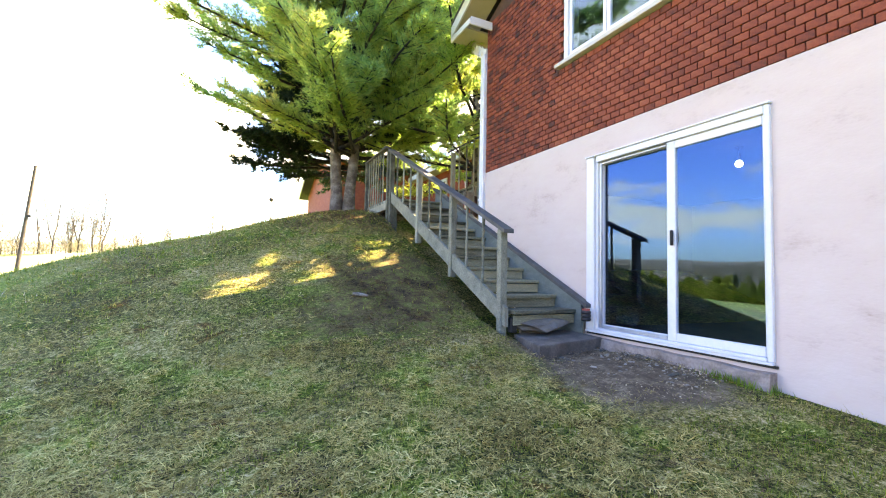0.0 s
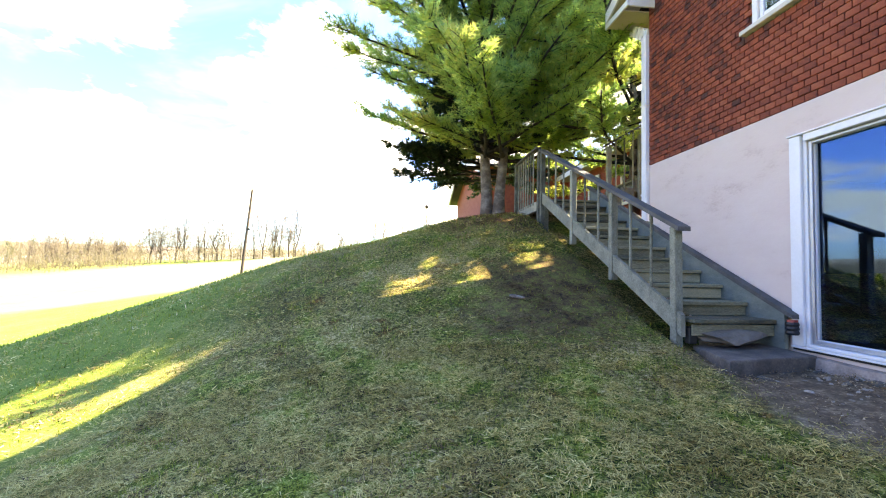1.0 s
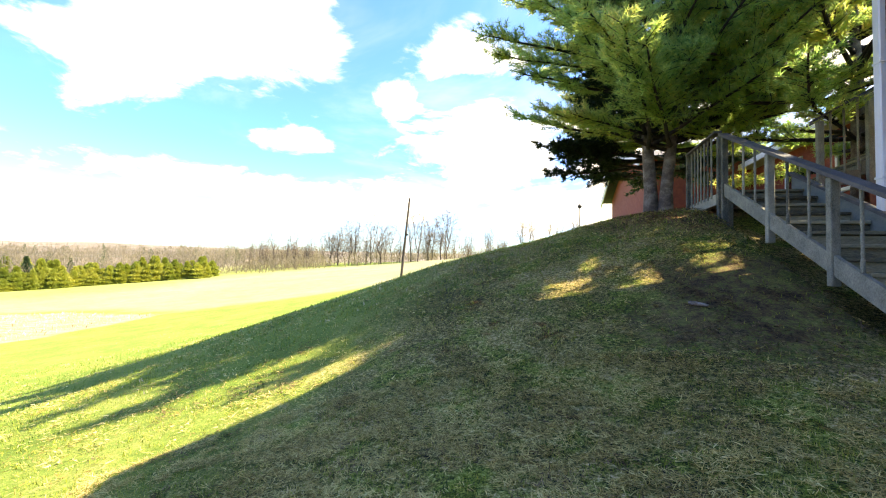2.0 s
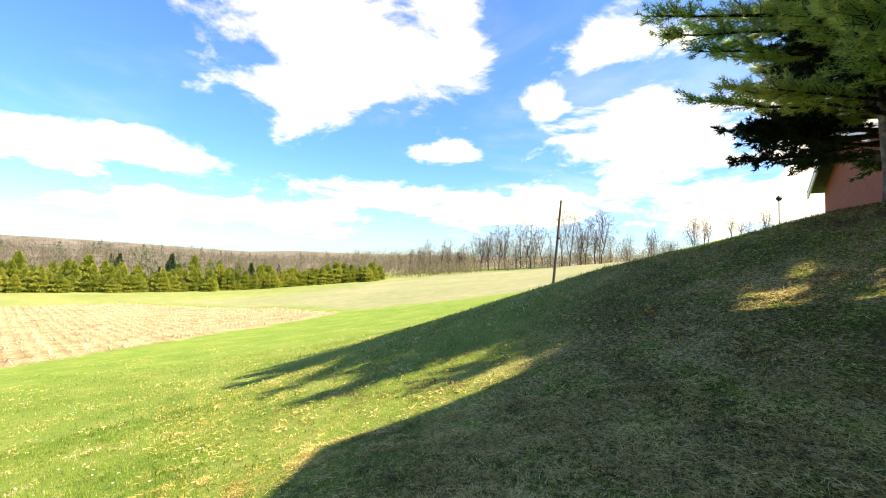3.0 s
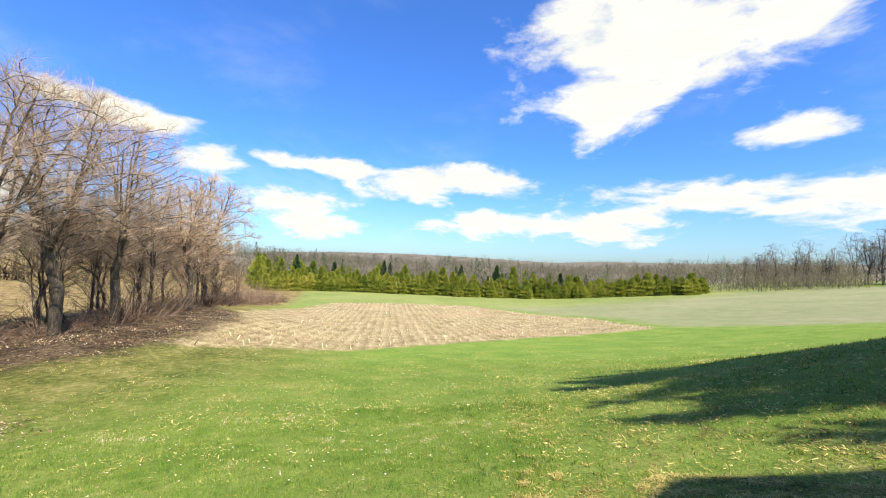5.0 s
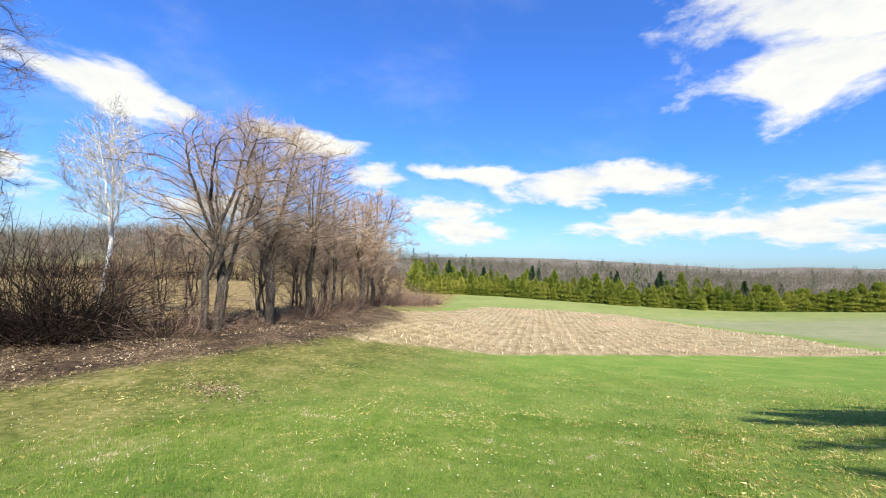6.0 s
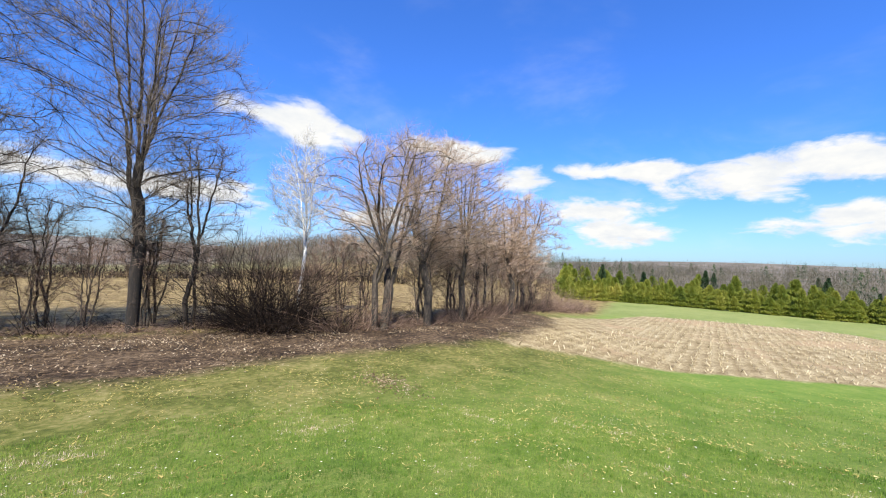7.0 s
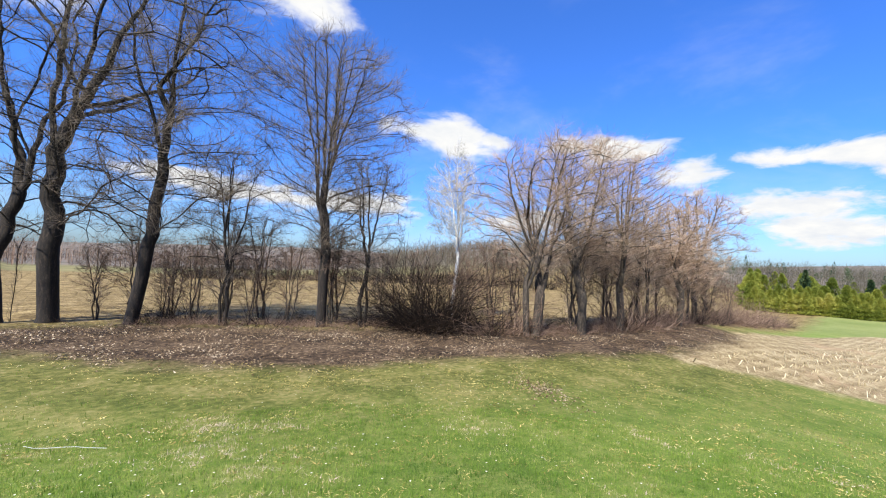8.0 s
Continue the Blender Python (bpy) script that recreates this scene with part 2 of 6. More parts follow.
M_CEDAR = leafy("cedar_foliage", [(0.05, (0.071, 0.101, 0.022)), (0.4, (0.177, 0.203, 0.035)), (0.75, (0.298, 0.29, 0.057)), (0.97, (0.439, 0.392, 0.108))], 0.25, 0.4, 0.8, 0.16)
M_SPRUCE_FAR = leafy("dark_far_conifer", [(0.05, (0.0180, 0.039, 0.0180)), (0.5, (0.042, 0.072, 0.03)), (0.95, (0.09, 0.12, 0.045))], 0.6, 0.15, 0.7, 0.2)
M_FARWOOD = leafy("bare_far_woods", [(0.05, (0.09, 0.072, 0.05)), (0.5, (0.15, 0.125, 0.092)), (0.95, (0.21, 0.18, 0.14))], 0.35, 0.55, 0.9, 0.03)
M_BLADE = leafy("lawn_blades", [(0.05, (0.022, 0.036, 0.0056)), (0.3, (0.089, 0.131, 0.0155)), (0.55, (0.201, 0.249, 0.032)), (0.8, (0.371, 0.314, 0.084)), (0.97, (0.594, 0.445, 0.253))], 0.55, 0.3, 0.7, 1.3, clump=8.0)
M_BLADE_GREEN = leafy("green_lawn_blades", [(0.05, (0.054, 0.109, 0.0161)), (0.45, (0.128, 0.207, 0.029)), (0.75, (0.228, 0.272, 0.057)), (0.9, (0.403, 0.347, 0.161)), (0.99, (0.779, 0.565, 0.514))], 0.45, 0.3, 0.7, 0.45, clump=4.0)
M_THATCH = leafy("dead_grass_thatch", [(0.05, (0.15, 0.1, 0.029)), (0.4, (0.331, 0.25, 0.082)), (0.75, (0.53, 0.421, 0.159)), (0.99, (0.696, 0.581, 0.272))], 0.75, 0.25, 0.7, 1.5)
M_DUFF = leafy("brown_needle_duff", [(0.05, (0.036, 0.021, 0.0112)), (0.5, (0.104, 0.064, 0.034)), (0.95, (0.224, 0.152, 0.088))], 0.8, 0.1, 0.85, 1.5)
M_STRAW = leafy("corn_stubble_straw", [(0.05, (0.281, 0.216, 0.122)), (0.5, (0.449, 0.365, 0.224)), (0.95, (0.617, 0.532, 0.374))], 0.9, 0.2, 0.8, 0.3)
M_LITTER = leafy("dead_leaves", [(0.1, (0.052, 0.032, 0.0168)), (0.45, (0.166, 0.109, 0.062)), (0.75, (0.351, 0.258, 0.166)), (0.98, (0.64, 0.537, 0.392))], 0.75, 0.15, 0.8, 0.6)
M_PETAL = leafy("dandelion_heads", [(0.1, (0.6, 0.55, 0.4)), (0.9, (0.8, 0.78, 0.7))], 0.9, 0.2, 0.8)
M_GLASS = glass("window_glass")
M_GLOBE = bpy.data.materials.new("lit_lamp_globe")
M_GLOBE.use_nodes = True
n = Nodes(M_GLOBE.node_tree)
n.put(n.add("ShaderNodeOutputMaterial").inputs[0], n.add("ShaderNodeEmission", Color=(1.0, 0.95, 0.86), Strength=2.2).outputs[0])

# ---------------------------------------------------------------- mesh helpers


def link(name, bm, material, parent=None, label="", smooth=False):
    mesh = bpy.data.meshes.new(name)
    bm.to_mesh(mesh)
    bm.free()
    mesh.materials.append(material)
    if smooth:
        mesh.shade_smooth()
    ob = new(name, mesh)
    if parent is not None:
        ob.parent = parent
    return tagged(ob, label)


def part(name, bm, material, parent, label="", smooth=False):
    return link(name, bm, material, parent, label, smooth)


def holder(name, at, label, category, group="", kind=""):
    ob = new(name)
    ob.location = at
    return tagged(ob, label, category, group, kind)


def box(bm, low, high, bevel=0.0):
    """A box between two corners, with eased edges."""
    made = bmesh.ops.create_cube(bm, size=1.0)
    for v in made["verts"]:
        v.co = Vector([(a + b) / 2 + c * (b - a) for a, b, c in zip(low, high, v.co)])
    if bevel:
        edges = list({e for v in made["verts"] for e in v.link_edges})
        bmesh.ops.bevel(bm, geom=edges, offset=bevel, segments=1, affect="EDGES")
    return bm


def boxes(*pairs, bevel=0.0):
    bm = bmesh.new()
    for low, high in pairs:
        box(bm, low, high, bevel)
    return bm


def prism(profile, axis, low, high):
    """A flat outline (pairs) pulled along an axis."""
    bm = bmesh.new()
    rings = []
    for at in (low, high):
        ring = []
        for a, b in profile:
            co = [a, b]
            co.insert(axis, at)
            ring.append(bm.verts.new(co))
        rings.append(ring)
    count = len(profile)
    bm.faces.new(rings[0][::-1])
    bm.faces.new(rings[1])
    for i in range(count):
        bm.faces.new((rings[0][i], rings[0][(i + 1) % count], rings[1][(i + 1) % count], rings[1][i]))
    bmesh.ops.recalc_face_normals(bm, faces=bm.faces)
    return bm


def turned(profile, sides=10, at=(0, 0, 0)):
    """A lathe-turned form from (radius, height) pairs."""
    bm = bmesh.new()
    rings = [[bm.verts.new((at[0] + r * math.cos(2 * math.pi * k / sides), at[1] + r * math.sin(2 * math.pi * k / sides), at[2] + z)) for k in range(sides)] for r, z in profile]
    for low, high in zip(rings, rings[1:]):
        for k in range(sides):
            bm.faces.new((low[k], low[(k + 1) % sides], high[(k + 1) % sides], high[k]))
    bm.faces.new(rings[0][::-1])
    bm.faces.new(rings[-1])
    return bm


class Soup:
    """Points and faces gathered for one large mesh."""

    def __init__(self):
        self.points, self.faces = [], []

    def tube(self, path, radii, sides):
        base = len(self.points)
        ahead = None
        for i, p in enumerate(path):
            a, b = path[max(i - 1, 0)], path[min(i + 1, len(path) - 1)]
            ahead = (b - a).normalized()
            side = ahead.orthogonal().normalized()
            other = ahead.cross(side)
            for k in range(sides):
                turn = 2 * math.pi * k / sides
                self.points.append(p + (side * math.cos(turn) + other * math.sin(turn)) * radii[i])
        for i in range(len(path) - 1):
            for k in range(sides):
                a, b = base + i * sides + k, base + i * sides + (k + 1) % sides
                self.faces.append((a, b, b + sides, a + sides))

    def face(self, *points):
        base = len(self.points)
        self.points.extend(points)
        self.faces.append(tuple(range(base, base + len(points))))

    def mesh(self, name, material, smooth=False):
        mesh = bpy.data.meshes.new(name)
        mesh.from_pydata(self.points, [], self.faces)
        mesh.materials.append(material)
        if smooth:
            mesh.shade_smooth()
        return mesh


def child(name, mesh, parent, label=""):
    ob = new(name, mesh)
    ob.parent = parent
    return tagged(ob, label)


def triangles(name, points, material):
    """A mesh of loose triangles from an array (count, 3, 3)."""
    count = len(points)
    mesh = bpy.data.meshes.new(name)
    mesh.vertices.add(count * 3)
    mesh.vertices.foreach_set("co", points.astype(np.float32).ravel())
    mesh.loops.add(count * 3)
    mesh.loops.foreach_set("vertex_index", np.arange(count * 3, dtype=np.int32))
    mesh.polygons.add(count)
    mesh.polygons.foreach_set("loop_start", np.arange(0, count * 3, 3, dtype=np.int32))
    mesh.materials.append(material)
    mesh.update(calc_edges=True)
    return mesh


# ---------------------------------------------------------------- the ground


def step(a, b, v):
    t = np.clip((v - a) / (b - a), 0, 1)
    return t * t * (3 - 2 * t)


def soft(v, w):
    return w * np.logaddexp(0, v / w)


def height(x, y):
    """The lie of the land: a lawn falling west to a field, a mound beside the stairs, rising ground to the north and far ridges."""
    x, y = np.asarray(x, float), np.asarray(y, float)
    u, r = soft(-x, 1.0), np.hypot(x, y)
    west = -0.2 - 5.0 * (1 - np.exp(-u / 22))
    south = -0.2 - 1.85 * (1 - np.exp(-r / 4.5)) - 1.0 * step(25, 60, r)
    base = west + (south - west) * (1 - step(-9, 3, y + 0.25 * soft(u - 40, 5.0))) * step(-6, 2, 2 - x)
    north = 0.075 * soft(y - 0.6 * u, 4.0)
    north = np.where(north > 7, 7 + (north - 7) * 0.1, north)
    mound = 1.95 * step(3.2, 10.2, y) * (0.65 + 0.25 * step(-1, 2.5, x)) * (1 - step(0.2, 13.5, u))
    ridge = 26 * step(170, 1000, r) + 9 * step(250, 900, r) * np.sin(np.arctan2(y, -x) * 5.0 + 0.6) * step(-900, 200, -y)
    side = np.degrees(np.arctan2(-x, y))
    rise = 8.0 * step(128, 320, r) * step(30, 75, side) * (1 - step(108, 122, side))
    hill = 18 * np.exp(-((x + 215) ** 2 + (y + 132) ** 2) / 84.0 ** 2)
    lumps = 0.025 * np.sin(1.7 * x + 0.6 * y) * np.sin(1.3 * y - 0.5 * x) * step(1.0, 4.0, r) * (1 - step(30, 60, r))
    dip = 0.09 * step(2.75, 2.95, x) * step(3.5, 3.8, y) * (1 - step(4.6, 5.2, x)) * (1 - step(9.0, 10.0, y)) + 0.3 * step(2.8, 3.15, x) * step(4.4, 5.2, y) * (1 - step(8.6, 9.4, y)) * (1 - step(4.6, 5.2, x))
    return base - dip + north + mound + ridge + rise + hill + lumps


def ground_at(x, y):
    return float(height(x, y))


def inside(points, outline):
    """Signed distance to an outline: positive inside."""
    x, y = points[:, 0], points[:, 1]
    best, within = np.full(len(x), 1e9), np.zeros(len(x), bool)
    for (ax, ay), (bx, by) in zip(outline, outline[1:] + outline[:1]):
        dx, dy = bx - ax, by - ay
        t = np.clip(((x - ax) * dx + (y - ay) * dy) / (dx * dx + dy * dy), 0, 1)
        best = np.minimum(best, np.hypot(x - ax - t * dx, y - ay - t * dy))
        if ay != by:
            within ^= ((ay > y) != (by > y)) & (x < (bx - ax) * (y - ay) / (by - ay) + ax)
    return np.where(within, best, -best)


CORN = [(-18.8, -5.6), (-21.4, -2.4), (-25.1, 4.2), (-28.3, 14.6), (-28.6, 26.7), (-43.8, 30.9), (-70.7, 25.0), (-74.4, 11.7), (-74.1, 2.0), (-59.9, -4.7), (-42.8, -6.1), (-27.8, -6.6)]
LITTER = [(8.9, -23.7), (-0.3, -17.7), (-3.5, -13.5), (-6.9, -10.7), (-9.6, -10.2), (-12.7, -8.7), (-15.8, -7.2), (-19.8, -5.9), (-26.8, -5.5), (-35.8, -5.7), (-37.4, -7.5), (-35.7, -9.1), (-26.7, -9.6), (-17.7, -13.0), (-5.1, -21.9), (9.1, -28.1)]
BACK = [(30, -27), (9.1, -27.4), (-5.1, -21.3), (-17.7, -12.5), (-26.7, -9.2), (-35.7, -8.7), (-40.8, -5.6), (-74.9, -3.8), (-112.0, -3.3), (-174.4, -20.1), (-174.4, -101.4), (-86.1, -103.4), (-25.6, -115.1), (60.0, -120.0)]
HAY = [(-28.1, 27.9), (-20.5, 30.7), (-10.2, 35.0), (8.0, 37.0), (60.0, 60.0), (60.0, 140.0), (-56.3, 107.3), (-90.0, 105.3), (-101.7, 67.5), (-85.5, 58.9), (-74.8, 25.9), (-43.8, 31.9)]
BARE = [(3.95, 2.5), (3.4, 2.2), (2.55, 2.35), (2.35, 2.9), (2.6, 3.6), (2.8, 4.3), (3.95, 4.6)]
NEEDLES = [(0.9, 8.6), (0.9, 12.5), (4.0, 12.5), (2.9, 8.7), (2.4, 8.0)]
MOSS = [(0.6, 4.6), (1.2, 6.6), (2.9, 6.9), (2.9, 4.9), (2.0, 4.3)]
spokes, rings = 300, 150
radii = np.concatenate([[0.0], 0.35 * (2600 / 0.35) ** (np.arange(rings) / (rings - 1))])
angle = np.linspace(0, 2 * math.pi, spokes, endpoint=False)
gx = np.concatenate([[0.0], (radii[1:, None] * np.cos(angle)).ravel()])
gy = np.concatenate([[0.0], (radii[1:, None] * np.sin(angle)).ravel()])
faces = [(0, 1 + k, 1 + (k + 1) % spokes) for k in range(spokes)]
for i in range(rings - 1):
    low = 1 + i * spokes
    faces += [(low + k, low + spokes + k, low + spokes + (k + 1) % spokes, low + (k + 1) % spokes) for k in range(spokes)]
mesh = bpy.data.meshes.new("ground")
mesh.from_pydata(np.stack([gx, gy, height(gx, gy)], 1).tolist(), [], faces)
mesh.shade_smooth()
spots = np.stack([gx, gy], 1)
for name, outline in (("corn", CORN), ("litter", LITTER), ("back", BACK), ("hay", HAY), ("bare", BARE), ("moss", MOSS), ("needles", NEEDLES)):
    mesh.attributes.new(name, "FLOAT", "POINT").data.foreach_set("value", inside(spots, outline).astype(np.float32))


def ground_material():
    m = bpy.data.materials.new("lawn_and_fields")
    m.use_nodes = True
    n = Nodes(m.node_tree)
    where = n.add("ShaderNodeNewGeometry").outputs["Position"]

    def edge(name, low, high, wobble, scale):
        node = n.add("ShaderNodeAttribute")
        node.attribute_name = name
        shift = n.math("MULTIPLY", n.math("SUBTRACT", n.noise(where, scale, 5.0, 0.65), 0.5), wobble)
        return n.smooth(n.math("ADD", node.outputs["Fac"], shift), low, high)

    big, mid, small, tiny = n.noise(where, 0.09, 4.0, 0.6), n.noise(where, 0.7, 5.0, 0.65), n.noise(where, 6.0, 5.0, 0.7), n.noise(where, 40.0, 4.0, 0.7)
    mixed = n.math("ADD", n.math("ADD", n.math("MULTIPLY", mid, 0.35), n.math("MULTIPLY", small, 0.45)), n.math("ADD", n.math("MULTIPLY", tiny, 0.2), n.math("MULTIPLY", big, 0.1)))
    turf = n.math("ADD", n.math("ADD", n.math("MULTIPLY", mid, 0.22), n.math("MULTIPLY", n.noise(where, 26.0, 3.0, 0.7), 0.36)), n.math("MULTIPLY", n.noise(where, 85.0, 3.0, 0.75), 0.42))
    lawn = n.ramp(turf, [(0.42, (0.0141, 0.0102, 0.0041)), (0.47, (0.071, 0.064, 0.0121)), (0.515, (0.187, 0.162, 0.037)), (0.565, (0.406, 0.305, 0.142)), (0.64, (0.624, 0.48, 0.31))])
    green_patch = n.smooth(n.noise(where, 1.5, 4.0, 0.65), 0.46, 0.6)
    brown_patch = n.smooth(n.noise(where, 2.3, 5.0, 0.7, 0.5), 0.56, 0.68)
    lawn = n.mix(green_patch, lawn, n.mix(1.0, lawn, (0.62, 0.92, 0.42), "MULTIPLY"))
    lawn = n.mix(brown_patch, lawn, n.mix(1.0, lawn, (0.62, 0.4, 0.26), "MULTIPLY"))
    near = n.add("ShaderNodeVectorMath", Vector=where)
    near.operation = "LENGTH"
    far_lawn = n.ramp(n.math("ADD", n.math("MULTIPLY", mixed, 0.55), n.math("MULTIPLY", turf, 0.45)), [(0.4, (0.06, 0.109, 0.0157)), (0.5, (0.114, 0.184, 0.025)), (0.6, (0.188, 0.228, 0.047)), (0.72, (0.404, 0.326, 0.172))])
    place = n.add("ShaderNodeSeparateXYZ", Vector=where)
    colour = n.mix(n.math("MAXIMUM", n.smooth(near.outputs["Value"], 9.0, 20.0), n.math("MULTIPLY", n.math("MAXIMUM", n.smooth(n.math("MULTIPLY", place.outputs[0], -1.0), 1.4, 3.6), n.smooth(n.math("MULTIPLY", place.outputs[1], -1.0), 0.3, 2.5)), 0.85)), lawn, far_lawn)
    dry = n.ramp(n.math("ADD", n.math("MULTIPLY", small, 0.6), n.math("MULTIPLY", mid, 0.4)), [(0.4, (0.055, 0.055, 0.012)), (0.5, (0.125, 0.115, 0.028)), (0.62, (0.25, 0.2, 0.08))])
    colour = n.mix(n.math("MULTIPLY", edge("litter", -9.5, -1.5, 4.0, 0.35), 0.9), colour, dry)
    colour = n.mix(edge("moss", -0.3, 0.6, 1.4, 1.6), colour, n.ramp(n.math("ADD", n.math("MULTIPLY", small, 0.6), n.math("MULTIPLY", tiny, 0.4)), [(0.38, (0.022, 0.0142, 0.0075)), (0.48, (0.09, 0.056, 0.027)), (0.56, (0.112, 0.12, 0.026)), (0.68, (0.24, 0.18, 0.09))]))
    colour = n.mix(edge("needles", -0.4, 0.6, 1.6, 1.4), colour, n.ramp(n.math("ADD", n.math("MULTIPLY", small, 0.6), n.math("MULTIPLY", tiny, 0.4)), [(0.35, (0.07, 0.035, 0.0154)), (0.55, (0.168, 0.091, 0.042)), (0.7, (0.252, 0.168, 0.084))]))
    colour = n.mix(edge("bare", -0.15, 0.25, 0.9, 3.0), colour, n.ramp(n.math("ADD", n.math("MULTIPLY", small, 0.6), n.math("MULTIPLY", tiny, 0.4)), [(0.35, (0.057, 0.039, 0.028)), (0.52, (0.145, 0.105, 0.069)), (0.7, (0.379, 0.288, 0.198))]))
    hay = n.ramp(n.math("ADD", n.math("MULTIPLY", big, 0.5), n.math("MULTIPLY", mid, 0.5)), [(0.35, (0.151, 0.169, 0.072)), (0.55, (0.216, 0.209, 0.108)), (0.7, (0.274, 0.245, 0.144))])
    colour = n.mix(edge("hay", -1.5, 2.5, 6.0, 0.15), colour, hay)
    split = n.add("ShaderNodeSeparateXYZ", Vector=where)
    beyond = n.math("MULTIPLY", n.smooth(n.math("MULTIPLY", split.outputs[0], -1.0), 58.0, 76.0), n.smooth(split.outputs[1], -16.0, -4.0))
    colour = n.mix(beyond, colour, n.ramp(n.math("ADD", n.math("MULTIPLY", big, 0.5), n.math("MULTIPLY", mid, 0.5)), [(0.35, (0.132, 0.166, 0.04)), (0.6, (0.206, 0.221, 0.069))]))
    colour = n.mix(n.smooth(n.math("MULTIPLY", split.outputs[1], -1.0), 30.0, 60.0), colour, n.ramp(big, [(0.35, (0.13, 0.12, 0.045)), (0.65, (0.22, 0.185, 0.08))]))
    across = n.math("ADD", n.math("MULTIPLY", split.outputs[0], 0.15), n.math("ADD", n.math("MULTIPLY", split.outputs[1], 0.985), n.math("MULTIPLY", mid, 0.35)))
    row = n.math("ABSOLUTE", n.math("SUBTRACT", n.math("FRACT", n.math("DIVIDE", across, 0.76)), 0.5))
    stubble = n.math("ADD", n.math("ADD", n.math("MULTIPLY", row, 0.13), n.math("MULTIPLY", small, 0.6)), n.math("MULTIPLY", mid, 0.4))
    corn = n.ramp(stubble, [(0.38, (0.091, 0.06, 0.026)), (0.5, (0.223, 0.161, 0.079)), (0.66, (0.43, 0.347, 0.198))])
    corn = n.mix(n.smooth(big, 0.56, 0.66), corn, n.ramp(stubble, [(0.3, (0.184, 0.11, 0.059)), (0.7, (0.386, 0.285, 0.156))]))
    colour = n.mix(edge("corn", -0.5, 0.6, 1.6, 0.7), colour, corn)
    back = n.ramp(n.math("ADD", n.math("MULTIPLY", mid, 0.4), n.math("MULTIPLY", small, 0.6)), [(0.38, (0.054, 0.035, 0.0135)), (0.5, (0.173, 0.117, 0.044)), (0.62, (0.435, 0.323, 0.15))])
    colour = n.mix(edge("back", -1.0, 3.0, 4.0, 0.2), colour, back)
    # dark stops: old leaves, and tree shadow put into the colour
    litter = n.ramp(n.math("ADD", n.math("ADD", n.math("MULTIPLY", small, 0.45), n.math("MULTIPLY", mid, 0.25)), n.math("MULTIPLY", tiny, 0.3)), [(0.45, (0.0150, 0.0095, 0.0057)), (0.53, (0.085, 0.054, 0.03)), (0.61, (0.226, 0.16, 0.1)), (0.72, (0.49, 0.385, 0.263))])
    colour = n.mix(edge("litter", -1.2, 0.9, 3.2, 0.6), colour, litter)
    woods = n.ramp(n.noise(where, 0.045, 6.0, 0.7), [(0.35, (0.05, 0.055, 0.03)), (0.5, (0.14, 0.115, 0.09)), (0.65, (0.21, 0.17, 0.13))])
    wooded = n.math("MULTIPLY", n.smooth(near.outputs["Value"], 150.0, 190.0), 1.0)
    colour = n.mix(wooded, colour, woods)
    # distance haze painted into the far ground colour
    painted_haze = n.smooth(near.outputs["Value"], 400.0, 2200.0)
    shader = n.add("ShaderNodeBsdfPrincipled", **{"Base Color": n.mix(n.math("MULTIPLY", painted_haze, 0.35), colour, (0.17, 0.16, 0.16)), "Roughness": 0.95})
    n.put(shader.inputs["Specular IOR Level"], 0.15)
    relief = n.add("ShaderNodeBump", Strength=0.9, Distance=0.05, Height=n.math("ADD", n.math("MULTIPLY", small, 0.35), n.math("ADD", n.math("MULTIPLY", tiny, 0.35), n.math("MULTIPLY", turf, 0.5))))
    n.put(shader.inputs["Normal"], relief.outputs[0])
    n.put(n.add("ShaderNodeOutputMaterial").inputs[0], shader.outputs[0])
    return m


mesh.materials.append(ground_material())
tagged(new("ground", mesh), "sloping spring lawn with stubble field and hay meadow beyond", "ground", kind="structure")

# ---------------------------------------------------------------- the house
WALL = 3.95  # the plane of the gable wall beside the lawn
CORNER, EAVE_Z, RIDGE_Y, PITCH = 6.65, 5.42, 4.7, 0.42
DOOR = (2.29, 4.24, 0.33, 2.38)  # y, y, z, z
WINDOW = (2.0, 4.68, 3.80, 5.0)
BRICK_Z = 2.70

wall_west = tagged(new("wall_west"), "pink parged basement wall with red brick storey above", "wall", kind="structure")
parge = bmesh.new()
for low, high in (
    ((WALL, DOOR[1], -1.0), (WALL + 0.25, CORNER, BRICK_Z)),
    ((WALL, -1.2, -1.0), (WALL + 0.25, DOOR[0], BRICK_Z)),
    ((WALL, DOOR[0], DOOR[3]), (WALL + 0.25, DOOR[1], BRICK_Z)),
    ((WALL, DOOR[0], -1.0), (WALL + 0.25, DOOR[1], DOOR[2] - 0.02)),
):
    box(parge, low, high)
part("parging", parge, M_PARGE, wall_west, "smooth pale pink parging with faint stains")
backing = bmesh.new()
for low, high in (
    ((WALL + 0.02, WINDOW[1], BRICK_Z), (WALL + 0.25, CORNER, 5.42)),
    ((WALL + 0.02, -1.2, BRICK_Z), (WALL + 0.25, WINDOW[0], 5.42)),
    ((WALL + 0.02, WINDOW[0], WINDOW[3]), (WALL + 0.25, WINDOW[1], 5.42)),
    ((WALL + 0.02, WINDOW[0], BRICK_Z), (WALL + 0.25, WINDOW[1], WINDOW[2])),
):
    box(backing, low, high)
part("mortar_bed", backing, M_MORTAR, wall_west, "grey-brown mortar behind brick")
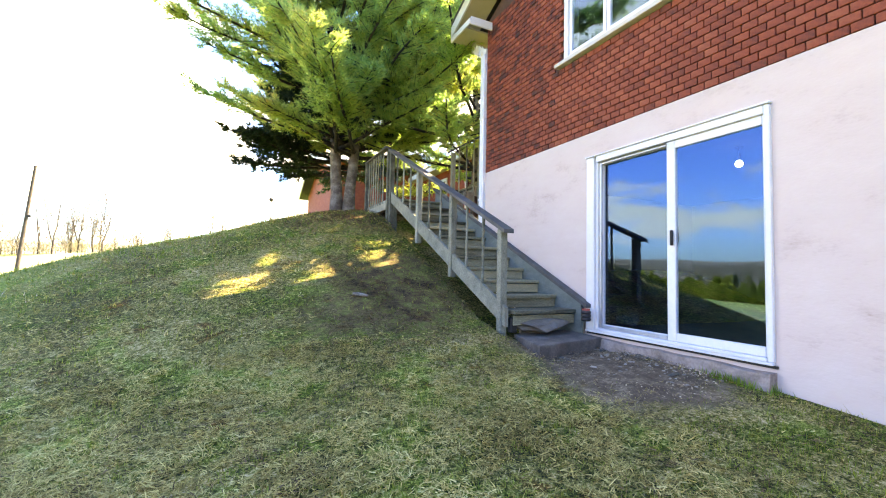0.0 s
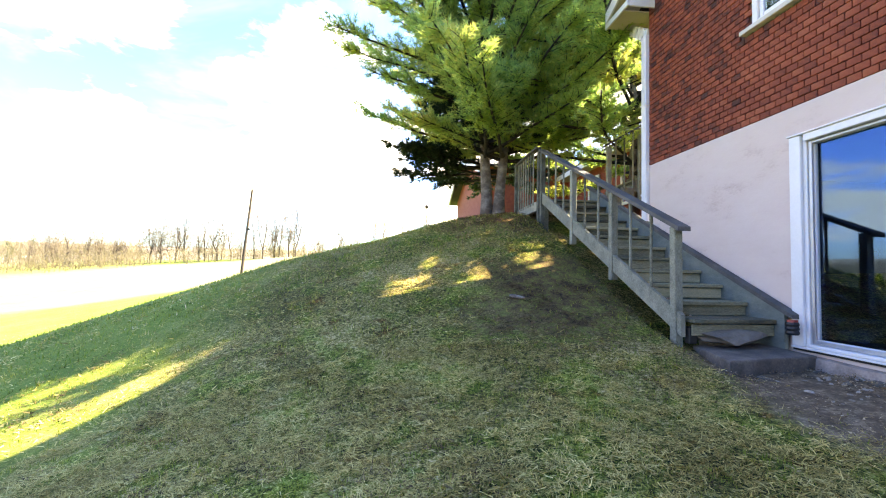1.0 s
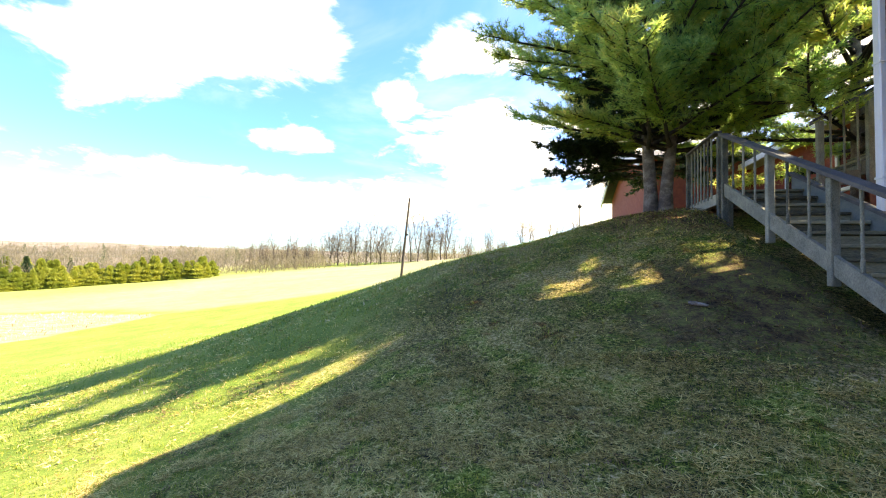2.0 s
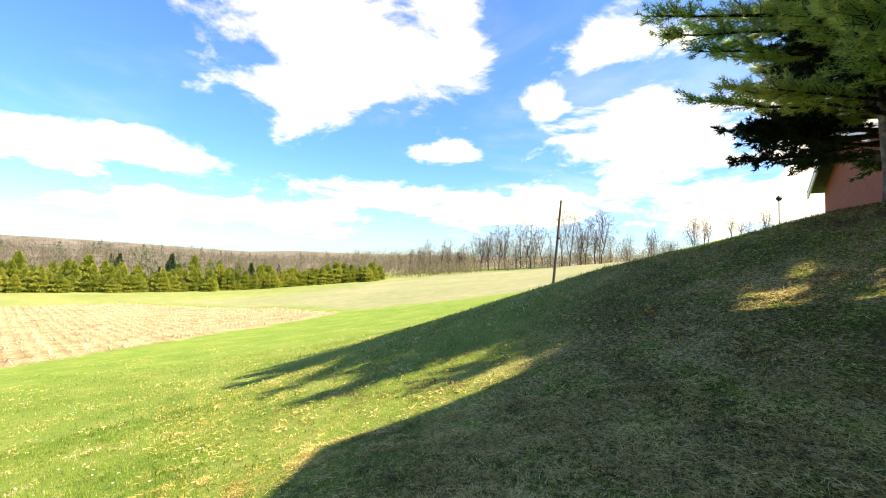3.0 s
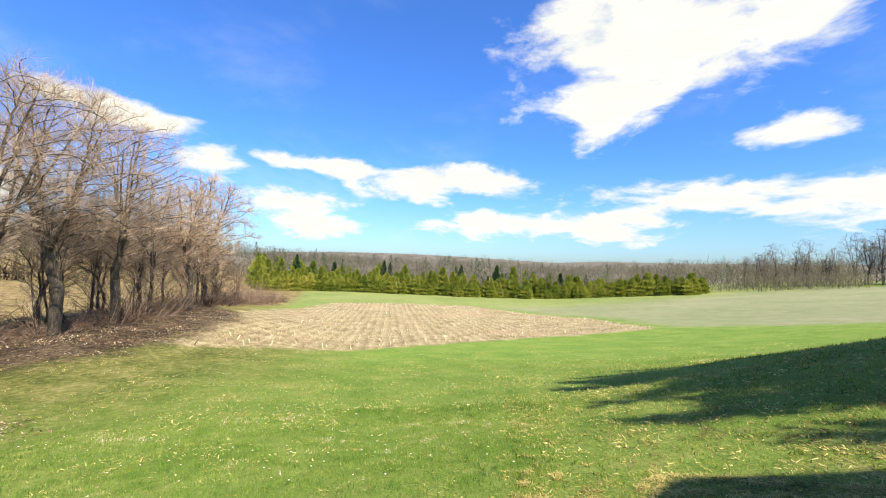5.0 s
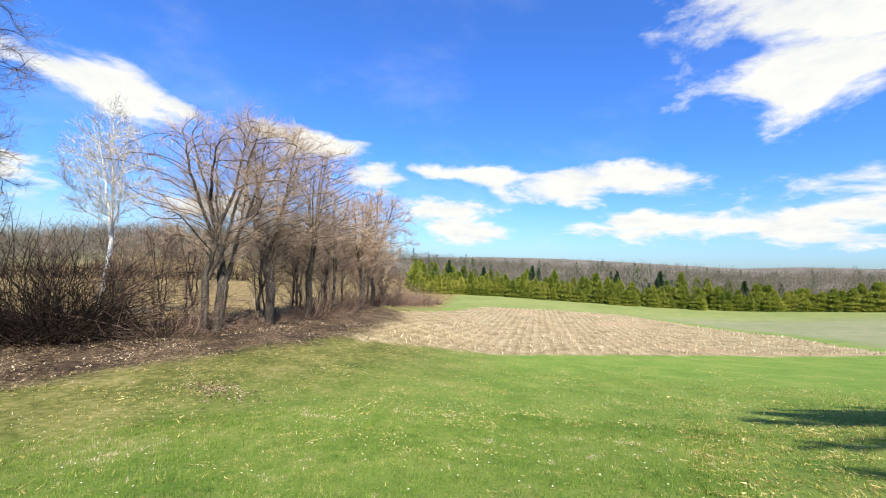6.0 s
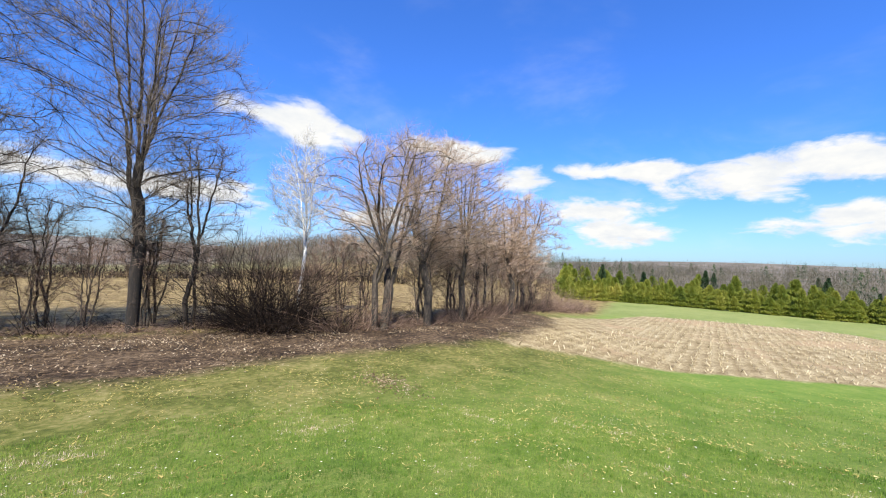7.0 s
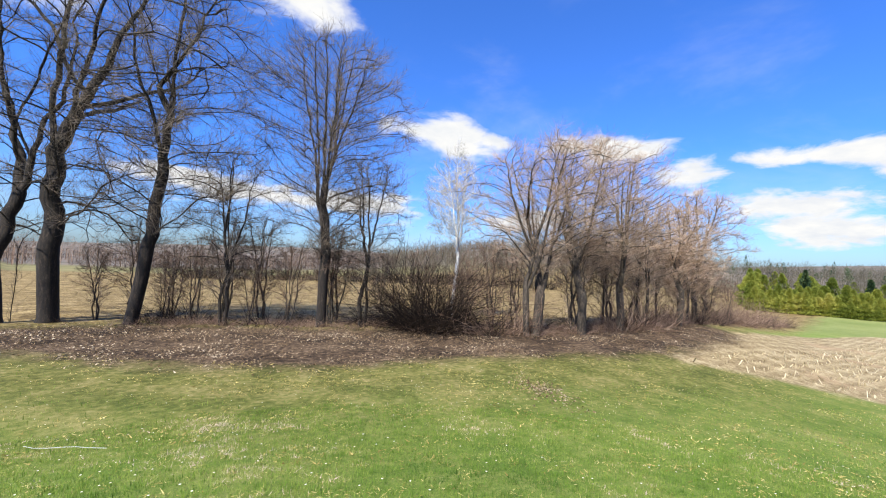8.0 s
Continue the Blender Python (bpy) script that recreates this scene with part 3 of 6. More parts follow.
part("gable", prism([(CORNER, 5.42), (RIDGE_Y, 5.42 + PITCH * (CORNER - RIDGE_Y)), (2 * RIDGE_Y - CORNER, 5.42)], 0, WALL + 0.02, WALL + 0.25), M_MORTAR, wall_west)

wall_north = tagged(link("wall_north", boxes(((WALL + 0.25, CORNER - 0.25, -1.0), (13.0, CORNER, 5.42))), M_BRICK), "red brick end wall of the house", "wall", kind="structure")
tagged(link("wall_south", boxes(((WALL + 0.25, -1.2, -1.0), (13.0, -0.95, 5.42))), M_BRICK), "red brick far end wall of the house", "wall", kind="structure")
tagged(link("wall_east", boxes(((12.75, -0.95, -1.0), (13.0, CORNER - 0.25, 5.42))), M_BRICK), "red brick back wall of the house", "wall", kind="structure")

# roof: shingled gable roof with boxed eaves
roof = holder("roof", (0, 0, 0), "dark shingled gable roof with white fascia and cream soffit", "roof", kind="structure")
TIP_Y, OUT = 7.2, 3.49
ridge_z = EAVE_Z + 0.06 + PITCH * (TIP_Y - RIDGE_Y)
for side, name in ((1, "north"), (-1, "south")):
    tip = RIDGE_Y + side * (TIP_Y - RIDGE_Y)
    slope = prism([(tip, EAVE_Z + 0.06), (RIDGE_Y, ridge_z), (RIDGE_Y, ridge_z + 0.09), (tip, EAVE_Z + 0.13)], 0, OUT, 13.4)
    part("shingles", slope, M_SHINGLE, roof, "dark asphalt shingles")
    rake = prism([(tip, EAVE_Z - 0.14), (RIDGE_Y, ridge_z - 0.2), (RIDGE_Y, ridge_z - 0.003), (tip, EAVE_Z + 0.057)], 0, OUT + 0.004, OUT + 0.034)
    part("rake_fascia", rake, M_WHITE, roof, "white rake fascia board")
    under = prism([(tip - side * 0.03, EAVE_Z - 0.12), (RIDGE_Y, ridge_z - 0.18), (RIDGE_Y, ridge_z - 0.16), (tip - side * 0.03, EAVE_Z - 0.1)], 0, OUT + 0.036, WALL - 0.001)
    part("rake_soffit", under, M_SOFFIT, roof, "cream soffit boards")
main_slope = prism([(OUT, EAVE_Z + 0.06), (8.3, EAVE_Z + 2.0), (13.4, EAVE_Z + 0.06), (13.4, EAVE_Z + 0.14), (8.3, EAVE_Z + 2.09), (OUT, EAVE_Z + 0.14)], 1, -1.6, 2.19)
part("main_shingles", main_slope, M_SHINGLE, roof, "dark asphalt shingles")
part("main_soffit", boxes(((OUT + 0.03, -1.5, EAVE_Z - 0.23), (WALL - 0.002, 2.15, EAVE_Z - 0.2))), M_SOFFIT, roof, "cream eave soffit")
part("main_fascia", boxes(((OUT, -1.6, EAVE_Z - 0.2), (OUT + 0.028, 2.17, EAVE_Z + 0.055)), bevel=0.004), M_WHITE, roof, "white eave fascia board")
part("eave_fascia", boxes(((OUT + 0.036, TIP_Y - 0.03, EAVE_Z - 0.2), (13.3, TIP_Y, EAVE_Z + 0.055)), bevel=0.004), M_WHITE, roof, "white eave fascia board")
part("eave_soffit", boxes(((OUT + 0.036, CORNER + 0.002, EAVE_Z - 0.23), (13.3, TIP_Y - 0.032, EAVE_Z - 0.205))), M_SOFFIT, roof, "cream eave soffit")
part("eave_return", boxes(((OUT, CORNER - 0.16, EAVE_Z - 0.24), (OUT + 0.03, TIP_Y, EAVE_Z - 0.142)), ((OUT + 0.032, CORNER - 0.16, EAVE_Z - 0.24), (WALL - 0.002, CORNER - 0.13, EAVE_Z - 0.1)), bevel=0.004), M_WHITE, roof, "white boxed return of the eave")

downpipe = holder("downpipe", (WALL, CORNER, 1.78), "white metal downpipe on the house corner", "downpipe")
pipe = bmesh.new()
box(pipe, (-0.06, 0.015, 0.0), (0.06, 0.135, 3.06), 0.014)
part("pipe", pipe, M_WHITE, downpipe, "white ribbed pipe")
bend = bmesh.new()
for k in range(5):
    a = k / 4
    made = bmesh.ops.create_cube(bend, size=1.0)
    bmesh.ops.transform(bend, matrix=pose(0.015 - 0.02 * a, 0.07 + 0.36 * a, 3.08 + 0.27 * a, 52 if 0 < k < 4 else 20) @ Matrix.Diagonal((0.088, 0.105, 0.16, 1)), verts=made["verts"])
part("elbow", bend, M_WHITE, downpipe, "white offset elbow")
for z in (0.45, 1.9):
    part("strap", boxes(((-0.066, 0.004, z), (0.065, 0.141, z + 0.03)), bevel=0.003), M_WHITE, downpipe)
part("pipe_end", boxes(((-0.024, 0.021, -0.02), (0.054, 0.119, -0.001))), M_RUBBER_VOID, downpipe)

# sliding patio door
door = holder("door_1", (WALL, DOOR[0], DOOR[2]), "closed white vinyl sliding patio door with two glass panels", "door", kind="structure")
DW, DH = DOOR[1] - DOOR[0], DOOR[3] - DOOR[2]
part("jamb", boxes(((-0.035, -0.012, 0.0), (0.12, 0.03, DH)), bevel=0.006), M_WHITE, door)
part("jamb", boxes(((-0.035, DW - 0.12, 0.0), (0.0, DW, DH)), ((0.002, DW - 0.15, 0.0), (0.12, DW, DH)), bevel=0.006), M_WHITE, door)
part("head", boxes(((-0.035, 0.031, DH - 0.07), (0.12, DW - 0.151, DH)), ((-0.05, -0.02, DH + 0.002), (0.0, DW + 0.01, DH + 0.02)), bevel=0.005), M_WHITE, door)
part("sill", boxes(((-0.045, 0.031, 0.0), (0.12, DW - 0.151, 0.03)), ((-0.05, -0.012, -0.022), (-0.001, DW, -0.002)), bevel=0.004), M_WHITE, door, "white door sill with worn edge")
# black strip draws the dark line under the sill
part("sill_strip", boxes(((-0.02, -0.03, -0.045), (-0.001, DW, -0.024))), M_RUBBER_VOID, door, "black strip along the line under the sill")
MID = 0.86


def sash(name, y0, y1, x0, pane_y0, pane_y1, pane_z0, pane_z1, label):
    top = DH - 0.072
    frame_part = part(name, boxes(
        ((x0, y0, 0.032), (x0 + 0.045, pane_y0, top)), ((x0, pane_y1, 0.032), (x0 + 0.045, y1, top)),
        ((x0, pane_y0 + 0.001, 0.032), (x0 + 0.045, pane_y1 - 0.001, pane_z0)), ((x0, pane_y0 + 0.001, pane_z1), (x0 + 0.045, pane_y1 - 0.001, top)), bevel=0.005), M_WHITE, door, label)
    part("pane", boxes(((x0 + 0.018, pane_y0 - 0.005, pane_z0 - 0.005), (x0 + 0.024, pane_y1 + 0.005, pane_z1 + 0.005))), M_GLASS, frame_part, "reflecting glass pane").visible_shadow = False
    return frame_part


fixed = sash("door_panel", 0.031, MID + 0.04, -0.012, 0.05, MID - 0.05, 0.11, DH - 0.15, "white sliding panel")
sash("door_panel", MID + 0.0, DW - 0.152, 0.045, MID + 0.05, DW - 0.19, 0.075, DH - 0.1, "white fixed panel with screen track")
part("screen_frame", boxes(((0.01, DW - 0.195, 0.035), (0.03, DW - 0.165, DH - 0.075)), ((0.01, MID + 0.06, 0.035), (0.03, DW - 0.197, 0.07)), ((0.01, MID + 0.06, DH - 0.1), (0.03, DW - 0.197, DH - 0.078)), bevel=0.003), surface("grey_aluminium", [(0.2, (0.3, 0.31, 0.33)), (0.7, (0.5, 0.51, 0.53))], 5.0, 0.45, 0.05, metallic=0.7), door, "grey aluminium screen rails")
part("handle", boxes(((-0.05, MID - 0.035, 0.95), (-0.014, MID - 0.012, 1.10)), bevel=0.008), M_RUBBER_VOID, door, "black pull handle")
part("handle", boxes(((0.012, MID + 0.02, 0.97), (0.043, MID + 0.04, 1.03)), bevel=0.006), M_RUBBER_VOID, door, "small black latch")

# basement room behind the door; its unlit gloom is put into near-black colour
tagged(link("room_floor", boxes(((WALL + 0.26, -0.8, 0.2), (9.0, 6.3, 0.32))), M_ROOM_GLOOM), "basement floor, near-black for the unlit room", "floor", kind="structure")
tagged(link("room_ceiling", boxes(((WALL + 0.26, -0.8, 2.5), (9.0, 6.3, 2.6))), M_ROOM_GLOOM), "basement ceiling, near-black for the unlit room", "ceiling", kind="structure")
tagged(link("wall_room_back", boxes(((9.0, -0.8, 0.2), (9.1, 6.3, 2.6))), M_ROOM_GLOOM), "back wall of the basement room, near-black for lack of light", "wall", kind="structure")
tagged(link("wall_room_side", boxes(((WALL + 0.26, -0.9, 0.2), (9.1, -0.8, 2.6))), M_ROOM_GLOOM), "side wall of the basement room, near-black for lack of light", "wall", kind="structure")
tagged(link("wall_room_end", boxes(((WALL + 0.26, 6.3, 0.2), (9.1, 6.39, 2.6))), M_ROOM_GLOOM), "end wall of the basement room, near-black for lack of light", "wall", kind="structure")
lamp = holder("ceiling_lamp", (5.35, 3.3, 2.5), "small lit white globe lamp under the basement ceiling", "lamp")
part("globe", turned([(0.01, -0.235), (0.03, -0.225), (0.04, -0.2), (0.03, -0.17), (0.015, -0.16)], 14), M_GLOBE, lamp, "glowing white glass globe", smooth=True)
part("base", turned([(0.01, -0.158), (0.01, -0.03), (0.05, -0.001)], 14), M_ROOM_GLOOM, lamp)

# upper window
window = holder("window_1", (WALL, WINDOW[0], WINDOW[2]), "white framed upper window reflecting trees", "window", kind="structure")
WW, WH = WINDOW[1] - WINDOW[0], WINDOW[3] - WINDOW[2]
part("window_frame", boxes(((-0.01, 0.0, 0.0), (0.1, 0.07, WH)), ((-0.01, WW - 0.07, 0.0), (0.1, WW, WH)), ((-0.01, 0.071, WH - 0.07), (0.1, WW - 0.071, WH)), ((-0.01, 0.071, 0.0), (0.1, WW - 0.071, 0.05)), bevel=0.005), M_WHITE, window)
for k, (a, b) in enumerate(((WW - 0.075, WW - 0.70), (WW - 0.71, WW - 1.98), (WW - 1.99, 0.075))):
    casement = part("casement", boxes(((0.015, b, 0.052), (0.06, b + 0.05, WH - 0.072)), ((0.015, a - 0.05, 0.052), (0.06, a, WH - 0.072)), ((0.015, b + 0.051, 0.052), (0.06, a - 0.051, 0.1)), ((0.015, b + 0.051, WH - 0.12), (0.06, a - 0.051, WH - 0.072)), bevel=0.004), M_WHITE, window)
    part("pane", boxes(((0.03, b + 0.045, 0.095), (0.036, a - 0.045, WH - 0.115))), M_GLASS, casement, "reflecting glass pane").visible_shadow = False
part("window_sill", boxes(((-0.07, -0.12, -0.055), (0.05, WW + 0.12, -0.003)), bevel=0.006), surface("pale_stone_sill", [(0.2, (0.36, 0.34, 0.3)), (0.7, (0.58, 0.55, 0.5))], 6.0, 0.9, 0.3), window, "pale stone sill")
# lone near-black panel, its colour giving the upper room's gloom
tagged(link("wall_room_upper", boxes(((WALL + 0.9, 1.0, 3.0), (WALL + 1.0, 6.3, 5.4))), M_ROOM_GLOOM), "near-black panel behind the upper window, standing in for an unlit room", "wall", kind="structure")

# ---------------------------------------------------------------- the outside stairs
stairs = holder("outdoor_staircase", (2.9, 4.55, 0.35), "weathered grey wooden staircase against the house wall", "staircase")
SX0, SX1 = 2.93, 3.9
STEPS, RISE, RUN, FIRST_Y, FIRST_Z = 12, 0.167, 0.351, 4.33, 0.545


def local(bm, thing):
    bmesh.ops.translate(bm, verts=bm.verts, vec=-Vector(thing.location))
    return bm


def lean(y):
    return FIRST_Z + (y - FIRST_Y) * RISE / RUN


for i in range(STEPS):
    y, z = FIRST_Y + i * RUN, FIRST_Z + i * RISE
    sag = random.uniform(-0.012, 0.012)
    for k in range(2):
        part("tread", local(boxes(((SX0 + 0.03, y + 0.002 + 0.178 * k, z - 0.04 + sag), (SX1 - 0.05, y + 0.172 + 0.178 * k, z + random.uniform(-0.004, 0.004) + sag)), bevel=0.006), stairs), M_TREAD, stairs)
    part("riser", local(boxes(((SX0 + 0.03, y + 0.035, z - RISE + 0.012), (SX1 - 0.05, y + 0.055, z - 0.045)), bevel=0.003), stairs), M_TREAD, stairs)
TOP_Y = 8.65
# wall-side board made 0.8 deep to block sun under the treads
for x0, x1, lift, deep, name in ((SX0 - 0.05, SX0 - 0.005, 0.0, 0.22, "stringer"), (SX1 - 0.045, SX1 + 0.0, 0.12, 0.8, "stringer")):
    a, b = 4.42 if x0 < 3 else 4.26, TOP_Y - (0.0 if x0 < 3 else 0.1)
    part(name, local(prism([(a, lean(a) + lift - deep), (b, lean(b) + lift - deep), (b, lean(b) + lift), (a, lean(a) + lift)], 0, x0, x1), stairs), M_WOOD if x0 < 3 else M_BOARD, stairs, "weathered side board")
a, b = 4.16, TOP_Y
part("wall_cap", local(prism([(a, lean(a) + 0.122), (b, lean(b) + 0.122), (b, lean(b) + 0.165), (a, lean(a) + 0.165)], 0, SX1 - 0.065, SX1 + 0.035), stairs), M_RAIL, stairs, "dark wall-side cap rail")
for y, top, foot in ((4.53, 1.49, 0.15), (5.82, 2.08, 0.9), (7.13, 2.70, 1.45), (8.65, 3.42, 1.7)):
    part("post", local(boxes(((2.86, y - 0.045, foot), (2.95, y + 0.045, top)), bevel=0.008), stairs), M_WOOD, stairs)
part("post", local(boxes(((2.86, 8.80, 1.75), (2.95, 8.89, 3.48)), bevel=0.008), stairs), M_WOOD, stairs)


def rail_z(y):
    return 1.50 + (y - 4.53) * 0.4685


part("handrail", local(prism([(4.40, rail_z(4.40) - 0.005), (8.72, rail_z(8.72) - 0.005), (8.72, rail_z(8.72) + 0.04), (4.40, rail_z(4.40) + 0.04)], 0, 2.835, 2.975), stairs), M_RAIL, stairs, "dark weathered handrail")


def baluster(x, y, low, high, thing):
    size = high - low
    profile = [(0.02, 0.0), (0.02, 0.14), (0.013, 0.17), (0.019, 0.22), (0.014, 0.27), (0.019, 0.42), (0.012, 0.5), (0.019, 0.58), (0.014, 0.73), (0.019, 0.78), (0.013, 0.83), (0.02, 0.86), (0.02, 1.0)]
    bm = turned([(r, h * size) for r, h in profile], 8, (x, y, low))
    return part("baluster", local(bm, thing), M_WOOD, thing, "turned baluster", smooth=False)


for y in (4.96, 5.39, 6.24, 6.69, 7.55, 7.93, 8.30):
    baluster(2.905, y, lean(y) + 0.0, rail_z(y) - 0.005, stairs)

landing = holder("stair_landing", (2.9, 8.7, 2.25), "weathered wooden landing with railing at the stair head", "landing")
LZ = FIRST_Z + STEPS * RISE - 0.1
for k in range(11):
    y = 8.84 + k * 0.14
    part("deck_board", local(boxes(((2.9, y, LZ - 0.035), (4.35, y + 0.132, LZ + random.uniform(-0.003, 0.003))), bevel=0.004), landing), M_TREAD, landing)
part("rim_board", local(boxes(((2.86, 8.9, LZ - 0.2), (2.898, 10.38, LZ - 0.002)), ((2.9, 10.385, LZ - 0.2), (4.35, 10.42, LZ - 0.002)), bevel=0.004), landing), M_WOOD, landing)
for y in (10.3,):
    part("post", local(boxes(((2.8, y, 2.2), (2.89, y + 0.09, LZ + 1.08)), bevel=0.008), landing), M_WOOD, landing)
part("top_rail", local(boxes(((2.79, 8.78, LZ + 1.08), (2.92, 10.42, LZ + 1.12)), bevel=0.005), landing), M_RAIL, landing)
for k in range(7):
    baluster(2.85, 9.08 + k * 0.18, LZ - 0.06, LZ + 1.08, landing)
for x, y in ((2.93, 8.6), (4.2, 8.9), (4.2, 10.3), (2.93, 9.6)):
    part("support", local(boxes(((x, y, ground_at(x, y) - 0.1), (x + 0.09, y + 0.09, LZ - 0.04)), bevel=0.006), landing), M_WOOD, landing)

flight = holder("upper_stair_flight", (4.35, 8.8, LZ), "short upper flight of weathered wooden steps with railing", "staircase")
for i in range(7):
    x, z = 4.40 + 0.28 * i, LZ + 0.165 * (i + 1)
    part("tread", local(boxes(((x, 8.85, z - 0.04), (x + 0.29, 10.1, z)), bevel=0.005), flight), M_TREAD, flight)
    part("riser", local(boxes(((x + 0.02, 8.86, z - 0.16), (x + 0.04, 10.09, z - 0.042)), bevel=0.003), flight), M_WOOD, flight)
part("stringer", local(boxes(((4.36, 8.79, LZ - 0.2), (4.40, 8.84, LZ + 0.1))), flight), M_WOOD, flight)
for i in range(7):
    x, z = 4.40 + 0.28 * i, LZ + 0.165 * (i + 1)
    part("side_board", local(boxes(((x, 8.795, z - 0.22), (x + 0.279, 8.84, z + 0.02)), bevel=0.003), flight), M_WOOD, flight)
for x, low, top in ((4.32, LZ - 0.3, LZ + 1.18), (5.02, LZ, LZ + 1.62), (6.2, LZ + 0.4, LZ + 2.3)):
    part("post", local(boxes(((x, 8.7, low), (x + 0.09, 8.785, top)), bevel=0.008), flight), M_WOOD, flight)
slope2 = 0.6
rail = prism([(4.25, LZ + 1.16), (6.35, LZ + 1.16 + 2.1 * slope2), (6.35, LZ + 1.20 + 2.1 * slope2), (4.25, LZ + 1.20)], 1, 8.69, 8.80)
part("top_rail", local(rail, flight), M_RAIL, flight)
for k in range(6):
    x = 4.52 + k * 0.19 + (0.12 if k > 2 else 0)
    baluster(x, 8.745, LZ + 0.05 + (x - 4.4) * 0.59, LZ + 1.17 + (x - 4.25) * slope2, flight)
for x in (5.6, 6.25):
    part("support", local(boxes(((x, 9.4, 2.2), (x + 0.09, 9.49, LZ + 0.165 * 4)), bevel=0.006), flight), M_WOOD, flight)

# slab, flat stone and rubble at the foot of the stairs
slab = prism([(-0.5, -0.42), (0.5, -0.27), (0.5, 0.36), (-0.32, 0.28)], 2, 0.0, 0.255)
bmesh.ops.bevel(slab, geom=slab.edges[:], offset=0.018, segments=2, affect="EDGES", profile=0.6)
slab_ob = link("concrete_slab", slab, M_CONCRETE)
slab_ob.matrix_world = pose(3.38, 4.22, 0.02, 0.6, -0.6, 0)
tagged(slab_ob, "worn dark concrete step slab at the foot of stairs", "slab")


def rock(size, seed, flat_to=0.6):
    bm = bmesh.new()
    bmesh.ops.create_icosphere(bm, subdivisions=2, radius=1.0)
    for v in bm.verts:
        bump = 0.75 + 0.5 * noise.noise(v.co * 1.4 + Vector((seed * 3.1, seed, 0)))
        v.co = Vector((v.co.x * size[0], v.co.y * size[1], max(v.co.z, -flat_to) * size[2])) * bump
    return bm


flat_rock = link("flat_stone", rock((0.46, 0.24, 0.10), 3), M_STONE)
flat_rock.matrix_world = pose(3.40, 4.40, 0.385, 8, -3, 6)
tagged(flat_rock, "flat brown broken stone wedged below the lowest step", "stone")
prop = link("packing_stone", rock((0.36, 0.16, 0.16), 5), M_STONE)
prop.matrix_world = pose(3.42, 4.55, 0.30, 0, 0, 4)
tagged(prop, "rough stone packed under the stair foot", "stone")
for k in range(110):
    a, b = random.uniform(0, 1), random.uniform(0, 1)
    y = 2.55 + 1.4 * a
    x = WALL - 0.16 - 0.8 * b * b
    s = random.uniform(0.006, 0.02) * (2.6 if k < 6 else 1)
    pebble = link("rubble_piece", rock((s * random.uniform(1.2, 2.2), s, s * random.uniform(0.4, 0.9)), k), M_CHIP if k > 5 else M_STONE)
    pebble.matrix_world = pose(x, y, ground_at(x, y) + s * 0.2, random.uniform(-20, 20), random.uniform(-20, 20), random.uniform(0, 180))
    tagged(pebble, "small loose piece of crumbled concrete by the door", "rubble", "rubble by the door")
ledge = bmesh.new()
box(ledge, (0.0, 0.0, -0.3), (0.13, 1.98, 0.0))
bmesh.ops.subdivide_edges(ledge, edges=[e for e in ledge.edges if abs(e.verts[0].co.y - e.verts[1].co.y) > 1], cuts=40)
for v in ledge.verts:
    v.co.x += (0.022 * noise.noise(Vector((3.1, v.co.y * 5.0, v.co.z * 4.0))) + (0.03 if v.co.z > -0.1 else 0.0)) if v.co.x < 0.06 else 0.0
    v.co.z += 0.02 * noise.noise(Vector((v.co.x * 3.0, v.co.y * 4.0, 1.7))) if v.co.z > -0.1 else 0.0
footing = link("door_footing", ledge, M_FOOTING)
footing.location = (WALL - 0.131, DOOR[0] - 0.02, DOOR[2] - 0.075)
tagged(footing, "rough grey-pink concrete footing ledge under the patio door", "footing", kind="structure")
drain = holder("drain_tube", (3.9, 4.16, 0.42), "black corrugated drain tube end beside the stair foot", "pipe")
part("tube", turned([(0.05, 0.0), (0.058, 0.02), (0.05, 0.04), (0.058, 0.06), (0.05, 0.08), (0.058, 0.1), (0.05, 0.12)], 12, (-0.09, -0.03, 0.02)), M_RUBBER_VOID, drain)
part("cap", turned([(0.045, 0.0), (0.045, 0.02)], 12, (-0.09, -0.03, 0.141)), surface("dull_red_plastic", [(0.2, (0.2, 0.03, 0.025)), (0.8, (0.3, 0.06, 0.05))], 8.0, 0.6, 0.05), drain, "dull red cap")
# near-black block in place of the shaded void beside the post
foot = link("stringer_void_block", boxes(((2.952, 4.40, 0.30), (3.04, 4.48, 0.47)), bevel=0.01), M_RUBBER_VOID)
tagged(foot, "near-black block painted as the dark void at the stringer foot", "shoe")

# ---------------------------------------------------------------- the house behind
rear = holder("neighbouring_house", (7.3, 14.0, 2.6), "low red brick house with white eaves behind the pine", "house")
part("wall", local(boxes(((7.3, 9.0, 2.0), (7.55, 18.0, 4.9))), rear), M_BRICK, rear, "red brick side wall")
part("soffit", local(boxes(((6.8, 9.0, 4.9), (7.6, 18.2, 4.94))), rear), M_SOFFIT, rear)
part("fascia", local(boxes(((6.76, 9.0, 4.88), (6.798, 18.2, 5.06))), rear), M_WHITE, rear, "white fascia and gutter")
part("roof", local(prism([(6.78, 5.065), (11.0, 6.7), (11.0, 6.8), (6.78, 5.14)], 1, 9.0, 18.2), rear), M_SHINGLE, rear)
